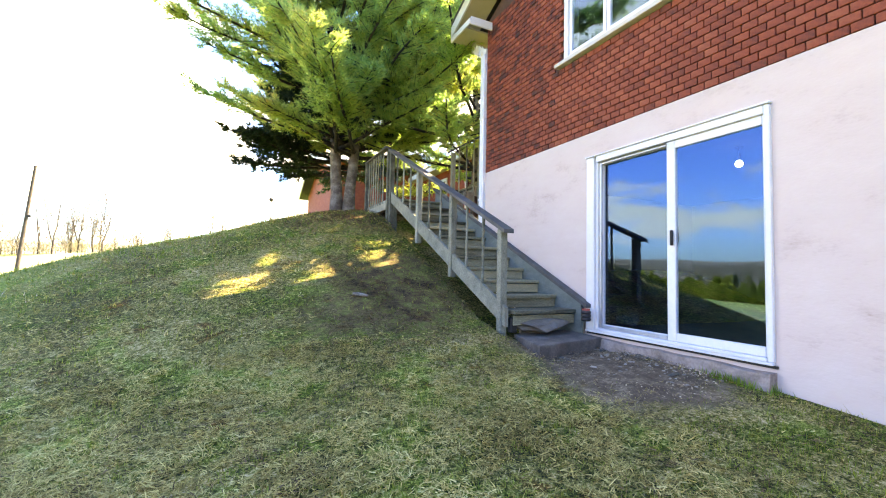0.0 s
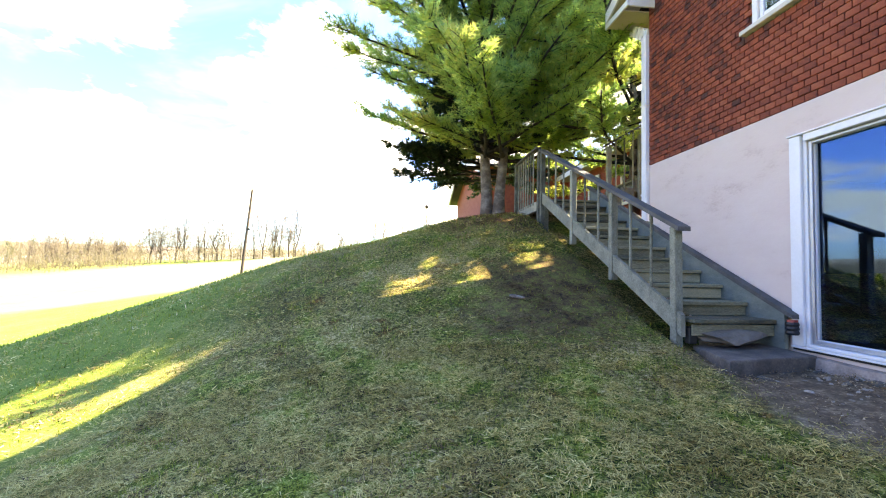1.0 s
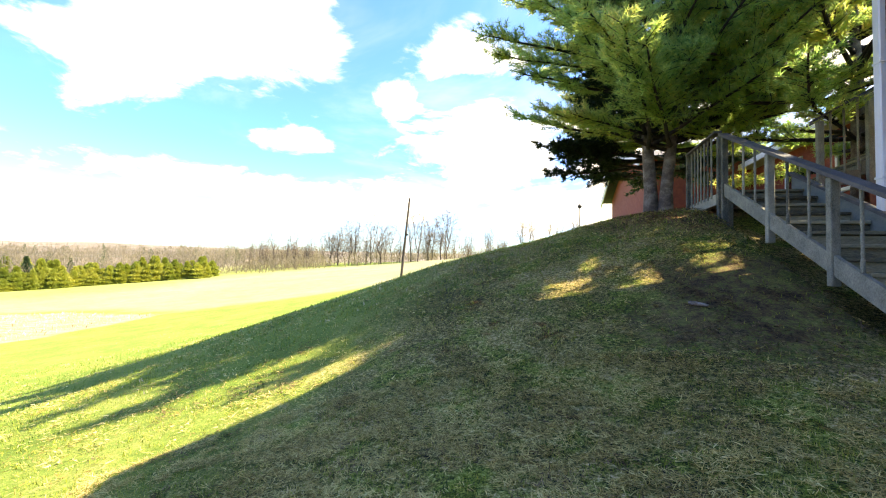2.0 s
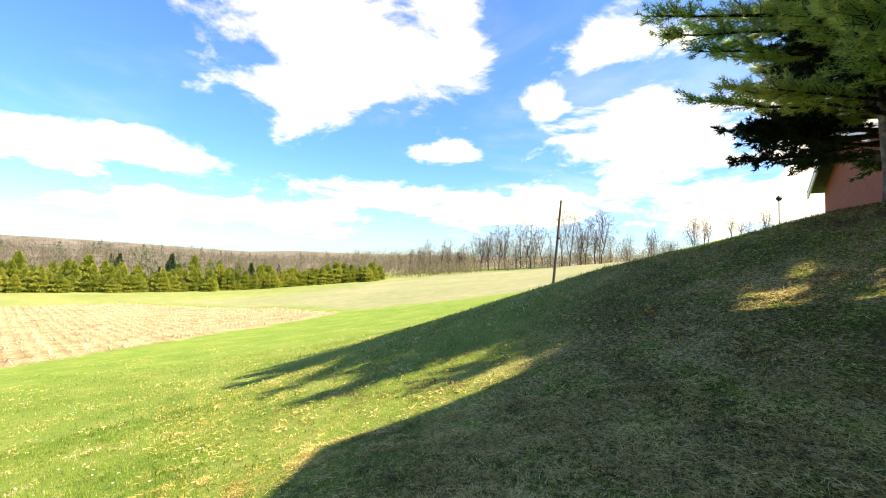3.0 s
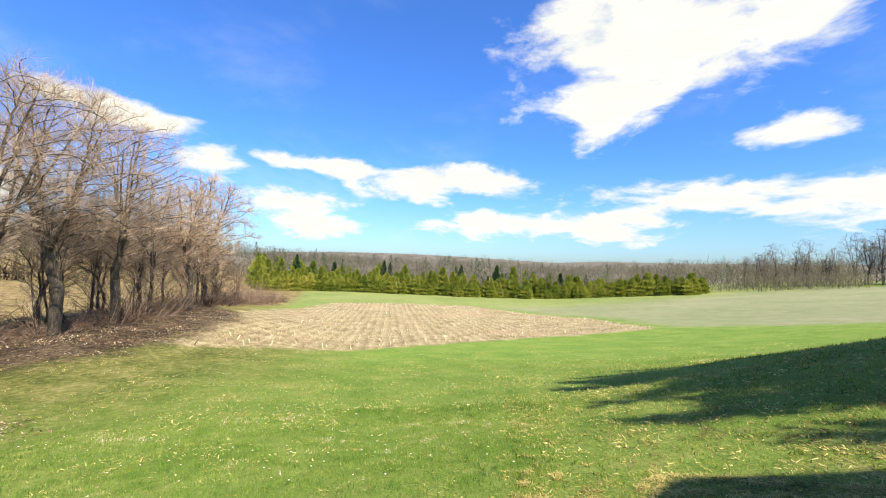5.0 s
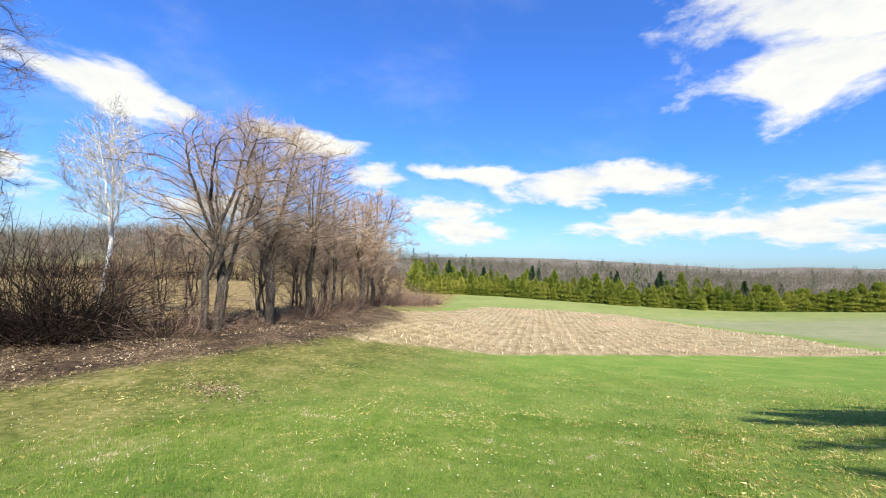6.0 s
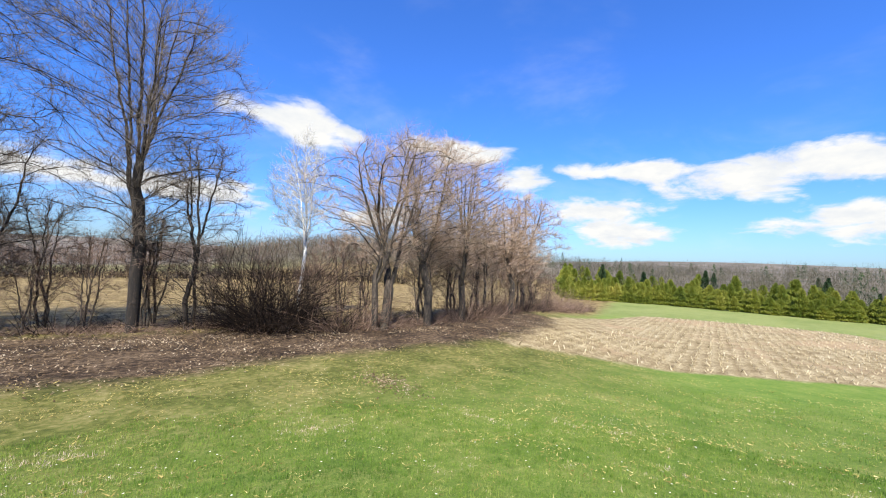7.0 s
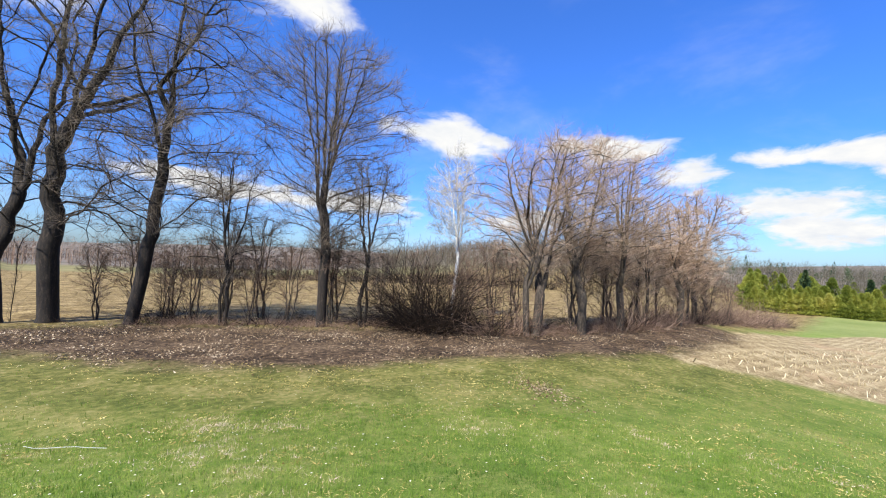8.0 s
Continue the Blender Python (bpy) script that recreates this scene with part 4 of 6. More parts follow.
for y0, y1, z0, z1, name in ((12.55, 13.5, 3.2, 4.45, "window"), (15.0, 15.9, 2.6, 4.6, "door")):
    piece = part(name, local(boxes(((7.24, y0, z0), (7.298, y0 + 0.1, z1)), ((7.24, y1 - 0.1, z0), (7.298, y1, z1)), ((7.24, y0 + 0.101, z1 - 0.1), (7.298, y1 - 0.101, z1)), ((7.24, y0 + 0.101, z0), (7.298, y1 - 0.101, z0 + 0.1)), bevel=0.005), rear), M_WHITE, rear, "white frame")
    part("pane", local(boxes(((7.27, y0 + 0.1, z0 + 0.1), (7.28, y1 - 0.1, z1 - 0.1))), rear), M_GLASS, piece)
gable_wall = prism([(18.0, 2.5), (28.0, 2.5), (28.0, 5.45), (23.0, 6.95), (18.0, 5.45)], 0, 3.8, 4.05)
part("gable_wall", local(gable_wall, rear), M_BRICK, rear, "red brick gable wall")
part("return_wall", local(boxes(((4.06, 18.0, 2.5), (7.3, 18.25, 5.4))), rear), M_BRICK, rear)
for side in (1, -1):
    tip = 23.0 + side * 5.6
    part("roof", local(prism([(tip, 5.32), (23.0, 7.0), (23.0, 7.1), (tip, 5.42)], 0, 3.2, 11.0), rear), M_SHINGLE, rear)
    part("rake_fascia", local(prism([(tip, 5.05), (23.0, 6.73), (23.0, 6.995), (tip, 5.315)], 0, 3.2, 3.26), rear), M_WHITE, rear, "white rake fascia board")
part("corner_pipe", local(boxes(((3.7, 17.9, 3.2), (3.8, 17.99, 5.3)), bevel=0.01), rear), M_WHITE, rear, "white corner downpipe")
birdhouse = holder("garden_light", (0.95, 15.0, ground_at(0.95, 15.0)), "small dark garden lamp on a thin stake", "lamp")
part("stake", turned([(0.012, 0.0), (0.012, 0.7)], 6), M_RUBBER_VOID, birdhouse)
part("head", turned([(0.03, 0.701), (0.07, 0.74), (0.07, 0.78), (0.02, 0.84)], 8), M_RUBBER_VOID, birdhouse)

# utility pole at the edge of the meadow
px, py = -13.9, 39.2
pole = holder("utility_pole", (px, py, ground_at(px, py) - 0.3), "tall grey leaning wooden utility pole in the meadow", "pole")
shaft = Soup()
shaft.tube([Vector((0.66 * t, 0.1 * t, 8.3 * t)) for t in (0, 0.25, 0.5, 0.75, 1.0)], [0.135, 0.125, 0.115, 0.105, 0.09], 10)
child("shaft", shaft.mesh("shaft", M_BARK, True), pole)
part("bracket", boxes(((0.42, -0.05, 4.6), (0.62, 0.1, 4.78)), bevel=0.01), M_RUBBER_VOID, pole, "small dark meter bracket")

# ---------------------------------------------------------------- trees


def wander(start, way, length, bits, rng, wobble, lift):
    """A crooked line that starts along way and slowly turns up."""
    path, p, d = [start.copy()], start.copy(), way.normalized()
    for _ in range(bits):
        d = (d + Vector((rng.gauss(0, wobble), rng.gauss(0, wobble), rng.gauss(0, wobble) + lift))).normalized()
        p = p + d * (length / bits)
        path.append(p.copy())
    return path


def ribbons(start, way, long, wide, rs, bend=0.12, strip=True):
    """Thin tapering strips, one for each start: returns triangles, middles and ends."""
    n = len(start)
    mid = start + way * (long * 0.55)[:, None]
    end = start + way * long[:, None] + rs.normal(0, bend, (n, 3)) * long[:, None]
    side = np.cross(way, rs.normal(0, 1, (n, 3)))
    side *= (wide / (np.linalg.norm(side, axis=1) + 1e-9))[:, None]
    if not strip:
        return np.stack([start - side, start + side, end], 1), mid, end
    tris = np.concatenate([np.stack([start - side, start + side, mid + side * 0.7], 1), np.stack([start - side, mid + side * 0.7, mid - side * 0.7], 1), np.stack([mid - side * 0.7, mid + side * 0.7, end], 1)])
    return tris, mid, end


def bare_tree(seed, size, girth, wide, base=2.0, stems=1, form="dome", points=520, twigs=3, sprigs=4, thin=0.009, lean_to=(0.0, 0.0), splay=0.2, crook=0.16, up=0.22, spread=0.55, reach=7.0, grain=0.33, heavy=1.6, leaders=6):
    """A leafless tree: stems grow step by step towards open spots of the crown's form and fork wherever these part; twigs fill the rest."""
    rng, rs = random.Random(seed), np.random.RandomState(seed)
    phase = rng.uniform(0, 6.28)
    h = rs.uniform(0.0, 1.0, points * 2) ** 0.9
    if form == "vase":
        edge = np.where(h < 0.6, 0.22 + 0.78 * np.sin(np.minimum(h / 0.6, 1) * math.pi / 2), np.sqrt(np.clip(1 - ((h - 0.6) / 0.4) ** 2, 0, 1)))
    elif form == "round":
        edge = np.where(h < 0.55, 0.12 + 0.88 * np.sin(np.minimum(h / 0.55, 1) * math.pi / 2), np.sqrt(np.clip(1 - ((h - 0.55) / 0.45) ** 2.2, 0, 1)))
    elif form == "spire":
        edge = np.sin(math.pi * np.clip(h, 0, 1) ** 0.75) ** 0.8 * 0.95 + 0.05 * (1 - h)
    else:
        edge = np.sqrt(np.clip(1 - np.abs((h - 0.47) / 0.53) ** 2.5, 0, 1))
    turn = rs.uniform(0, 2 * math.pi, points * 2)
    ragged = 1 + 0.16 * np.sin(turn * 3 + phase + h * 4) + 0.1 * np.sin(turn * 5 + h * 11)
    far = wide * edge * ragged * np.sqrt(rs.uniform(0.02, 1.0, points * 2))
    z = base + (size - base) * h
    goals = np.stack([np.cos(turn) * far + lean_to[0] * z, np.sin(turn) * far + lean_to[1] * z, z], 1)[np.argsort(rs.uniform(0, 1, points * 2))[:points]]
    stride = grain * (size / 13.0) ** 0.5
    spots, parent, ways = [], [], []
    for k in range(stems):
        turn = 2 * math.pi * (k + 0.5 * rng.random()) / stems + phase
        out = Vector((math.cos(turn), math.sin(turn), 0.0)) * (splay if stems > 1 else 0.0)
        p, d = Vector((out.x, out.y, 0)) * (girth * 1.1 / max(splay, 0.05)) + Vector((0, 0, -0.25)), (Vector((lean_to[0], lean_to[1], 1)) + out).normalized()
        spots.append(np.array(p)), parent.append(-1), ways.append(np.array(d))
        while p.z < base * rng.uniform(0.85, 1.1):
            d = (d + Vector((rng.gauss(0, crook * 0.22), rng.gauss(0, crook * 0.22), 0.12))).normalized()
            p = p + d * stride
            parent.append(len(spots) - 1 if len(parent) and spots else -1)
            spots.append(np.array(p)), ways.append(np.array(d))
    root = [i for i in range(len(spots)) if spots[i][2] > base * 0.72]
    for k in range(leaders):
        turn = 2 * math.pi * (k + 0.7 * rng.random()) / leaders + phase
        if form == "spire":
            aim, share = (0.98, 0.04) if k == 0 else (rng.uniform(0.6, 0.9), rng.uniform(0.25, 0.6))
        elif form == "vase":
            aim, share = rng.uniform(0.82, 0.99), rng.uniform(0.12, 0.62)
        elif form == "round":
            share = rng.uniform(0.1, 0.8)
            aim = 0.45 + 0.52 * math.sqrt(1 - share * share)
        else:
            share = rng.uniform(0.1, 0.85)
            aim = math.sqrt(max(0.3, 1 - share * share)) * rng.uniform(0.82, 0.94)
        last = rng.choice(root)
        p0 = spots[last]
        top = base + (size - base) * aim
        goal = np.array([math.cos(turn) * wide * share + lean_to[0] * top, math.sin(turn) * wide * share + lean_to[1] * top, top])
        bits = max(4, int(np.linalg.norm(goal - p0) / stride))
        wobble = np.zeros(3)
        for i in range(1, bits + 1):
            t = i / bits
            wobble = wobble * 0.9 + np.array([rng.gauss(0, 1), rng.gauss(0, 1), 0.0]) * crook * stride * 0.8
            p = p0 + (goal - p0) * np.array([t ** 0.85, t ** 0.85, t]) + wobble
            d = p - spots[last]
            parent.append(last)
            last = len(spots)
            spots.append(p), ways.append(d / np.linalg.norm(d))
            if 0.1 < t < 0.45:
                root.append(last)
    spots, ways = np.array(spots), np.array(ways)
    gap = ((goals[:, None] - spots[None]) ** 2).sum(2)
    near, best = gap.argmin(1), gap.min(1)
    kids, count0 = np.zeros(len(spots), int), len(spots)
    for _ in range(int(3.2 * size / stride)):
        if len(goals) == 0:
            break
        alive = best < max((reach * stride) ** 2, best.min() * 1.2)
        to = goals - spots[near]
        to /= np.linalg.norm(to, axis=1)[:, None] + 1e-9
        pull = np.zeros_like(spots)
        np.add.at(pull, near[alive], to[alive])
        who = np.unique(near[alive])
        who = who[kids[who] < 3]
        if len(who) == 0:
            break
        way = pull[who] / (np.linalg.norm(pull[who], axis=1)[:, None] + 1e-9) + ways[who] * 0.8 + np.array([0, 0, up]) + rs.normal(0, crook, (len(who), 3))
        way /= np.linalg.norm(way, axis=1)[:, None]
        kids[who] += 1
        bent = (way * ways[who]).sum(1) > np.where(who < count0, 0.1, 0.5)
        if not bent.any():
            continue
        who, way = who[bent], way[bent]
        fresh = spots[who] + way * stride
        start = len(spots)
        spots, ways = np.concatenate([spots, fresh]), np.concatenate([ways, way])
        kids = np.concatenate([kids, np.zeros(len(who), int)])
        parent.extend(int(i) for i in who)
        gap = ((goals[:, None] - fresh[None]) ** 2).sum(2)
        closer = gap.min(1) < best
        near = np.where(closer, start + gap.argmin(1), near)
        best = np.minimum(best, gap.min(1))
        left = best > (1.8 * stride) ** 2
        goals, near, best = goals[left], near[left], best[left]
    count = len(spots)
    load, offspring = np.zeros(count), [[] for _ in range(count)]
    for i in range(count - 1, -1, -1):
        load[i] = load[i] if load[i] > 0 else 1.0
        if parent[i] >= 0:
            load[parent[i]] += load[i]
            offspring[parent[i]].append(i)
    thick = np.maximum(load / load.max(), 1e-6) ** (1 / heavy) * girth + 0.006
    trunk, branches = Soup(), Soup()
    queue = [i for i in range(count) if parent[i] < 0]
    while queue:
        i = queue.pop()
        chain = [i]
        while offspring[chain[-1]]:
            nexts = sorted(offspring[chain[-1]], key=lambda j: -load[j])
            chain.append(nexts[0])
            queue.extend(nexts[1:])
        path = [Vector(spots[j]) for j in chain]
        widths = [float(thick[j]) for j in chain]
        for k in range(1, len(widths)):
            widths[k] = max(widths[k], widths[k - 1] * (0.91 if parent[i] < 0 and widths[k] > 0.05 else 0.8))
        if parent[i] >= 0:
            path.insert(0, Vector(spots[parent[i]]))
            widths.insert(0, widths[0])
        else:
            widths[0] *= 1.35
        if len(path) > 1:
            widths[-1] = 0.005
            bold = widths[0] > 0.07
            (trunk if bold else branches).tube(path, widths, 8 if bold else 4 if widths[0] > 0.025 else 3)
    fine = np.where(thick < 0.3 * girth + 0.012)[0]
    pick = rs.choice(fine, int(len(fine) * twigs))
    starts = spots[pick] + rs.normal(0, 0.03, (len(pick), 3))

    def turned_off(ways, amount):
        way = ways + rs.normal(0, amount, ways.shape) + np.array([0, 0, 0.3])
        return way / np.linalg.norm(way, axis=1)[:, None]

    first = turned_off(ways[pick], spread)
    n = len(pick)
    long = rs.uniform(0.35, 1.0, n) * (size / 13.0) ** 0.7
    tris, mid, end = ribbons(starts, first, long, np.full(n, thin * 0.55), rs)
    out = [tris]
    for k in range(sprigs):
        t = rs.uniform(0.2, 0.95, n)
        out.append(ribbons(starts + first * (long * t * 0.9)[:, None], turned_off(first, spread), long * rs.uniform(0.3, 0.7, n), np.full(n, thin * 0.5), rs, strip=False)[0])
    return trunk, branches, np.concatenate(out)


def plant_tree(name, x, y, seed, label, bark, twig_mat, category="tree", group="", **shape):
    trunk, branches, twigs = bare_tree(seed, **shape)
    tree = holder(name, (x, y, ground_at(x, y)), label, category, group)
    child("trunk", trunk.mesh("trunk", bark, True), tree)
    tagged(child("branchwork", branches.mesh("branchwork", bark, True), tree), kind="stuff")
    tagged(child("crown", triangles("crown", twigs, twig_mat), tree), kind="stuff")
    return tree


HEDGE = "bare trees along the fence line"
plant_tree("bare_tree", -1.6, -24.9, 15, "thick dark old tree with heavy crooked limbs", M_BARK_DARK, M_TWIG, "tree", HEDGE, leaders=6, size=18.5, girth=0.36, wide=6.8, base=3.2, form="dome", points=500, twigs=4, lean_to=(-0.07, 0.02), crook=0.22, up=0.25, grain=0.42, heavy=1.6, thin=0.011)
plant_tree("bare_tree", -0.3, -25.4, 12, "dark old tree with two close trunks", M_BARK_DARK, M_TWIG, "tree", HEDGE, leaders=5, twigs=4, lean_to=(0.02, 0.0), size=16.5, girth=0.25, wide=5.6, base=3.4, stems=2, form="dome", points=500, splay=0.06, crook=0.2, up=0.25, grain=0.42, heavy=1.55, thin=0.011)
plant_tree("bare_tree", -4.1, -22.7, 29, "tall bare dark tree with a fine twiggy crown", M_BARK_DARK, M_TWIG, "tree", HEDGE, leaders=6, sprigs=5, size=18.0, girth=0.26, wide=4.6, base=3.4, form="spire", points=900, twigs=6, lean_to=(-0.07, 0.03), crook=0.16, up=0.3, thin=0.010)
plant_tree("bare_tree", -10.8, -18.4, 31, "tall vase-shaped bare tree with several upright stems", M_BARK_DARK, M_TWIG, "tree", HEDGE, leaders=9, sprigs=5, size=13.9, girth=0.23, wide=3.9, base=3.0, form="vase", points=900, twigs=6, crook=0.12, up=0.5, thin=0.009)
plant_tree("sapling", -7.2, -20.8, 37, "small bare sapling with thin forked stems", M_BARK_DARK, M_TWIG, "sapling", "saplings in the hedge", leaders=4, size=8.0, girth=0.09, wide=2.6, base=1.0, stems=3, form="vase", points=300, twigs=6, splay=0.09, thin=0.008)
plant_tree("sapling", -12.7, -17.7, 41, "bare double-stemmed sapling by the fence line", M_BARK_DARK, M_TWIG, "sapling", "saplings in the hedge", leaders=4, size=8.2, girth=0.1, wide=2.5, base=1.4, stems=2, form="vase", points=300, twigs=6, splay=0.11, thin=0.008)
plant_tree("birch_tree", -19.8, -18.3, 43, "slim white birch with pale bare twigs", M_BIRCH, M_TWIG_PALE, "tree", "", leaders=3, up=0.4, size=10.8, girth=0.1, wide=1.9, base=4.4, form="spire", points=520, twigs=6, sprigs=6, thin=0.014, crook=0.12)
DOME = dict(form="round", spread=0.5, crook=0.13)
plant_tree("bare_tree", -17.9, -11.3, 47, "spreading bare tree with pinkish budding crown", M_BARK, M_TWIG_RED, "tree", HEDGE, leaders=8, up=0.6, heavy=1.5, size=9.3, girth=0.23, wide=3.7, base=2.4, stems=2, splay=0.1, points=900, twigs=5, sprigs=5, lean_to=(-0.05, 0.05), thin=0.0065, **DOME)
plant_tree("bare_tree", -20.9, -10.4, 53, "rounded bare tree with dense pinkish twigs", M_BARK, M_TWIG_RED, "tree", HEDGE, leaders=8, up=0.6, heavy=1.5, size=9.9, girth=0.22, wide=3.8, base=2.4, stems=2, splay=0.12, points=900, twigs=5, sprigs=5, thin=0.0065, **DOME)
plant_tree("bare_tree", -24.3, -9.5, 59, "bare tree with fine pinkish twigs at the field edge", M_BARK, M_TWIG_RED, "tree", HEDGE, leaders=8, up=0.6, heavy=1.5, size=9.6, girth=0.21, wide=3.1, base=2.4, points=800, twigs=5, sprigs=5, thin=0.0065, **DOME)
plant_tree("bare_tree", -31.7, -8.7, 61, "smaller bare tree with rounded grey-brown crown", M_BARK, M_TWIG_RED, "tree", HEDGE, leaders=7, up=0.5, size=8.0, girth=0.17, wide=2.4, base=1.4, stems=2, splay=0.12, points=720, twigs=5, sprigs=5, thin=0.011, **DOME)
plant_tree("bare_tree", -37.6, -9.0, 67, "rounded bare tree at the end of the hedge", M_BARK, M_TWIG_RED, "tree", HEDGE, leaders=7, up=0.5, size=10.2, girth=0.19, wide=3.1, base=1.6, points=920, twigs=5, sprigs=5, thin=0.012, **DOME)


def thicket(name, x, y, seed, wide, tall, count, label, mat, group):
    """A bush of many arching stems from one root."""
    rng = random.Random(seed)
    stems, twigs = Soup(), Soup()
    for _ in range(count):
        turn, far = rng.uniform(0, 2 * math.pi), wide * math.sqrt(rng.random()) * 0.5
        start = Vector((math.cos(turn) * far, math.sin(turn) * far, -0.1))
        way = Vector((math.cos(turn) * 0.7 + rng.gauss(0, 0.45), math.sin(turn) * 0.7 + rng.gauss(0, 0.45), 1.0))
        path = wander(start, way, tall * rng.uniform(0.35, 1.15), 5, rng, 0.3, -0.05)
        stems.tube(path, [0.018, 0.014, 0.011, 0.009, 0.007, 0.004], 3)
        for _ in range(3):
            i = rng.randrange(1, 5)
            line = wander(path[i], (path[i + 1] - path[i]).normalized() + Vector((rng.gauss(0, 0.8), rng.gauss(0, 0.8), rng.gauss(0.1, 0.6))), tall * rng.uniform(0.1, 0.3), 3, rng, 0.2, 0.0)
            twigs.tube(line, [0.007, 0.0055, 0.004, 0.002], 3)
    bush = holder(name, (x, y, ground_at(x, y)), label, "bush", group)
    child("stem_tangle", stems.mesh("stem_tangle", mat), bush)
    child("crown", twigs.mesh("crown", mat), bush)
    return bush


SHRUBS = "leafless shrubs along the fence line"
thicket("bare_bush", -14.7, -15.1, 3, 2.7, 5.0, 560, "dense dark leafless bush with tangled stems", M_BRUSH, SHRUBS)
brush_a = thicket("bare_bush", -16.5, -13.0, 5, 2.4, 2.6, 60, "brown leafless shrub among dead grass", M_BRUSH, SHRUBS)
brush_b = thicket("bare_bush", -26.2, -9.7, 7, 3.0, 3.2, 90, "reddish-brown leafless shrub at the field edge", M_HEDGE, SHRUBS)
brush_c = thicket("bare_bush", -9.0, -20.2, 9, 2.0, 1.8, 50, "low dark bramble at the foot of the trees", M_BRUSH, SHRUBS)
rng = random.Random(77)
line = [(-3.1, -23.7), (-10.8, -19.0), (-14.9, -15.2), (-19.1, -11.7), (-25.7, -9.9), (-35.7, -9.7), (-51.7, -9.0), (-75.8, -6.6)]
for a, b in zip(line, line[1:]):
    count = int((Vector(b) - Vector(a)).length / 1.9)
    for k in range(count):
        t = (k + rng.random()) / count
        x, y = a[0] + (b[0] - a[0]) * t + rng.gauss(0, 0.5), a[1] + (b[1] - a[1]) * t + rng.gauss(0, 0.5)
        source = rng.choice((brush_a, brush_c) if x > -17 else (brush_b, brush_a, brush_b))
        s = rng.uniform(0.55, 1.05) * (0.75 if x > -15 else 1.0)
        copy_thing(source, pose(x, y, ground_at(x, y), 0, 0, rng.uniform(0, 360)) @ Matrix.Diagonal((s, s, s * rng.uniform(0.8, 1.2), 1)))

# thin trees filling the hedge towards the field, and beyond
sap = plant_tree("sapling", -27.7, -9.4, 71, "thin bare tree in the brown hedge", M_BARK, M_TWIG_RED, "sapling", "thin trees in the hedge", leaders=5, up=0.45, size=7.8, girth=0.09, wide=2.4, base=1.0, stems=2, points=400, twigs=4, sprigs=5, thin=0.011, **DOME)
sap2 = plant_tree("sapling", -22.4, -11.4, 73, "thin brown bare tree in the hedge", M_BARK, M_HEDGE, "sapling", "thin trees in the hedge", leaders=5, up=0.45, size=6.6, girth=0.07, wide=2.1, base=0.9, stems=3, form="vase", points=340, twigs=4, sprigs=5, thin=0.009, splay=0.13)
for x, y, s in ((-29.7, -10.3, 0.9), (-33.2, -10.2, 0.8), (-35.2, -9.0, 0.85), (-37.2, -9.9, 0.9), (-41.7, -9.1, 0.8), (-44.7, -9.6, 0.75), (-26.4, -11.5, 0.8), (-19.5, -13.3, 0.7), (-48.7, -8.7, 0.6), (-25.1, -12.4, 0.9), (-28.6, -12.0, 0.95), (-33.6, -12.2, 0.9)):
    copy_thing(rng.choice((sap, sap2)), pose(x, y, ground_at(x, y), 0, 0, rng.uniform(0, 360)) @ Matrix.Diagonal((s, s, s, 1)))
for x, y, s in ((-9.4, -21.9, 0.8), (-5.9, -23.7, 0.55), (-15.6, -16.4, 0.5), (-17.0, -14.6, 0.55), (-3.2, -25.1, 0.5), (-5.3, -22.6, 0.4), (-6.4, -22.3, 0.6), (-8.4, -20.7, 0.45), (-9.9, -19.8, 0.6), (-11.7, -19.1, 0.7), (-13.6, -17.3, 0.55), (-12.3, -19.5, 0.75), (-8.1, -23.1, 0.8), (-4.6, -25.4, 0.75), (-18.5, -14.1, 0.65), (-16.1, -14.2, 0.45)):
    copy_thing(sap2, pose(x, y, ground_at(x, y), 0, 0, rng.uniform(0, 360)) @ Matrix.Diagonal((s, s, s, 1)))

# far bare trees: along the rising meadow and across the back field
far_kinds = []
for k, (size, stems, wide, form) in enumerate(((13.0, 1, 3.6, "dome"), (11.5, 2, 2.8, "vase"), (14.5, 1, 3.8, "dome"), (9.0, 2, 2.4, "spire"))):
    t = plant_tree("far_bare_tree", (-46.0, -60.0, -34.0, -76.0)[k], (112.0, 113.0, 109.0, 112.0)[k], 101 + k, "grey leafless tree on the far meadow edge", M_BARK, M_TWIG, "tree", "bare trees on the meadow edge", leaders=5, size=size, girth=0.16, wide=wide, base=2.2, stems=stems, form=form, points=320, twigs=3, sprigs=2, thin=0.016, up=0.45, splay=0.15)
    far_kinds.append(t)
for k in range(60):
    t = k / 59
    x = 6.0 - 96.0 * t + rng.gauss(0, 2.0)
    y = 112.0 + 6.0 * math.sin(t * 3) + rng.gauss(0, 4.0)
    s = rng.uniform(0.6, 1.12) * (0.85 if t > 0.7 else 0.55 if x > -26 else 1.0)
    copy_thing(rng.choice(far_kinds), pose(x, y, ground_at(x, y), 0, 0, rng.uniform(0, 360)) @ Matrix.Diagonal((s, s, s, 1)))
for k in range(30):
    t = k / 29
    x, y = 40.0 - 190.0 * t + rng.gauss(0, 2), -118.0 + 30.0 * t + rng.gauss(0, 3)
    s = rng.uniform(0.35, 0.6)
    copy_thing(rng.choice(far_kinds), pose(x, y, ground_at(x, y), 0, 0, rng.uniform(0, 360)) @ Matrix.Diagonal((s, s, s, 1)))


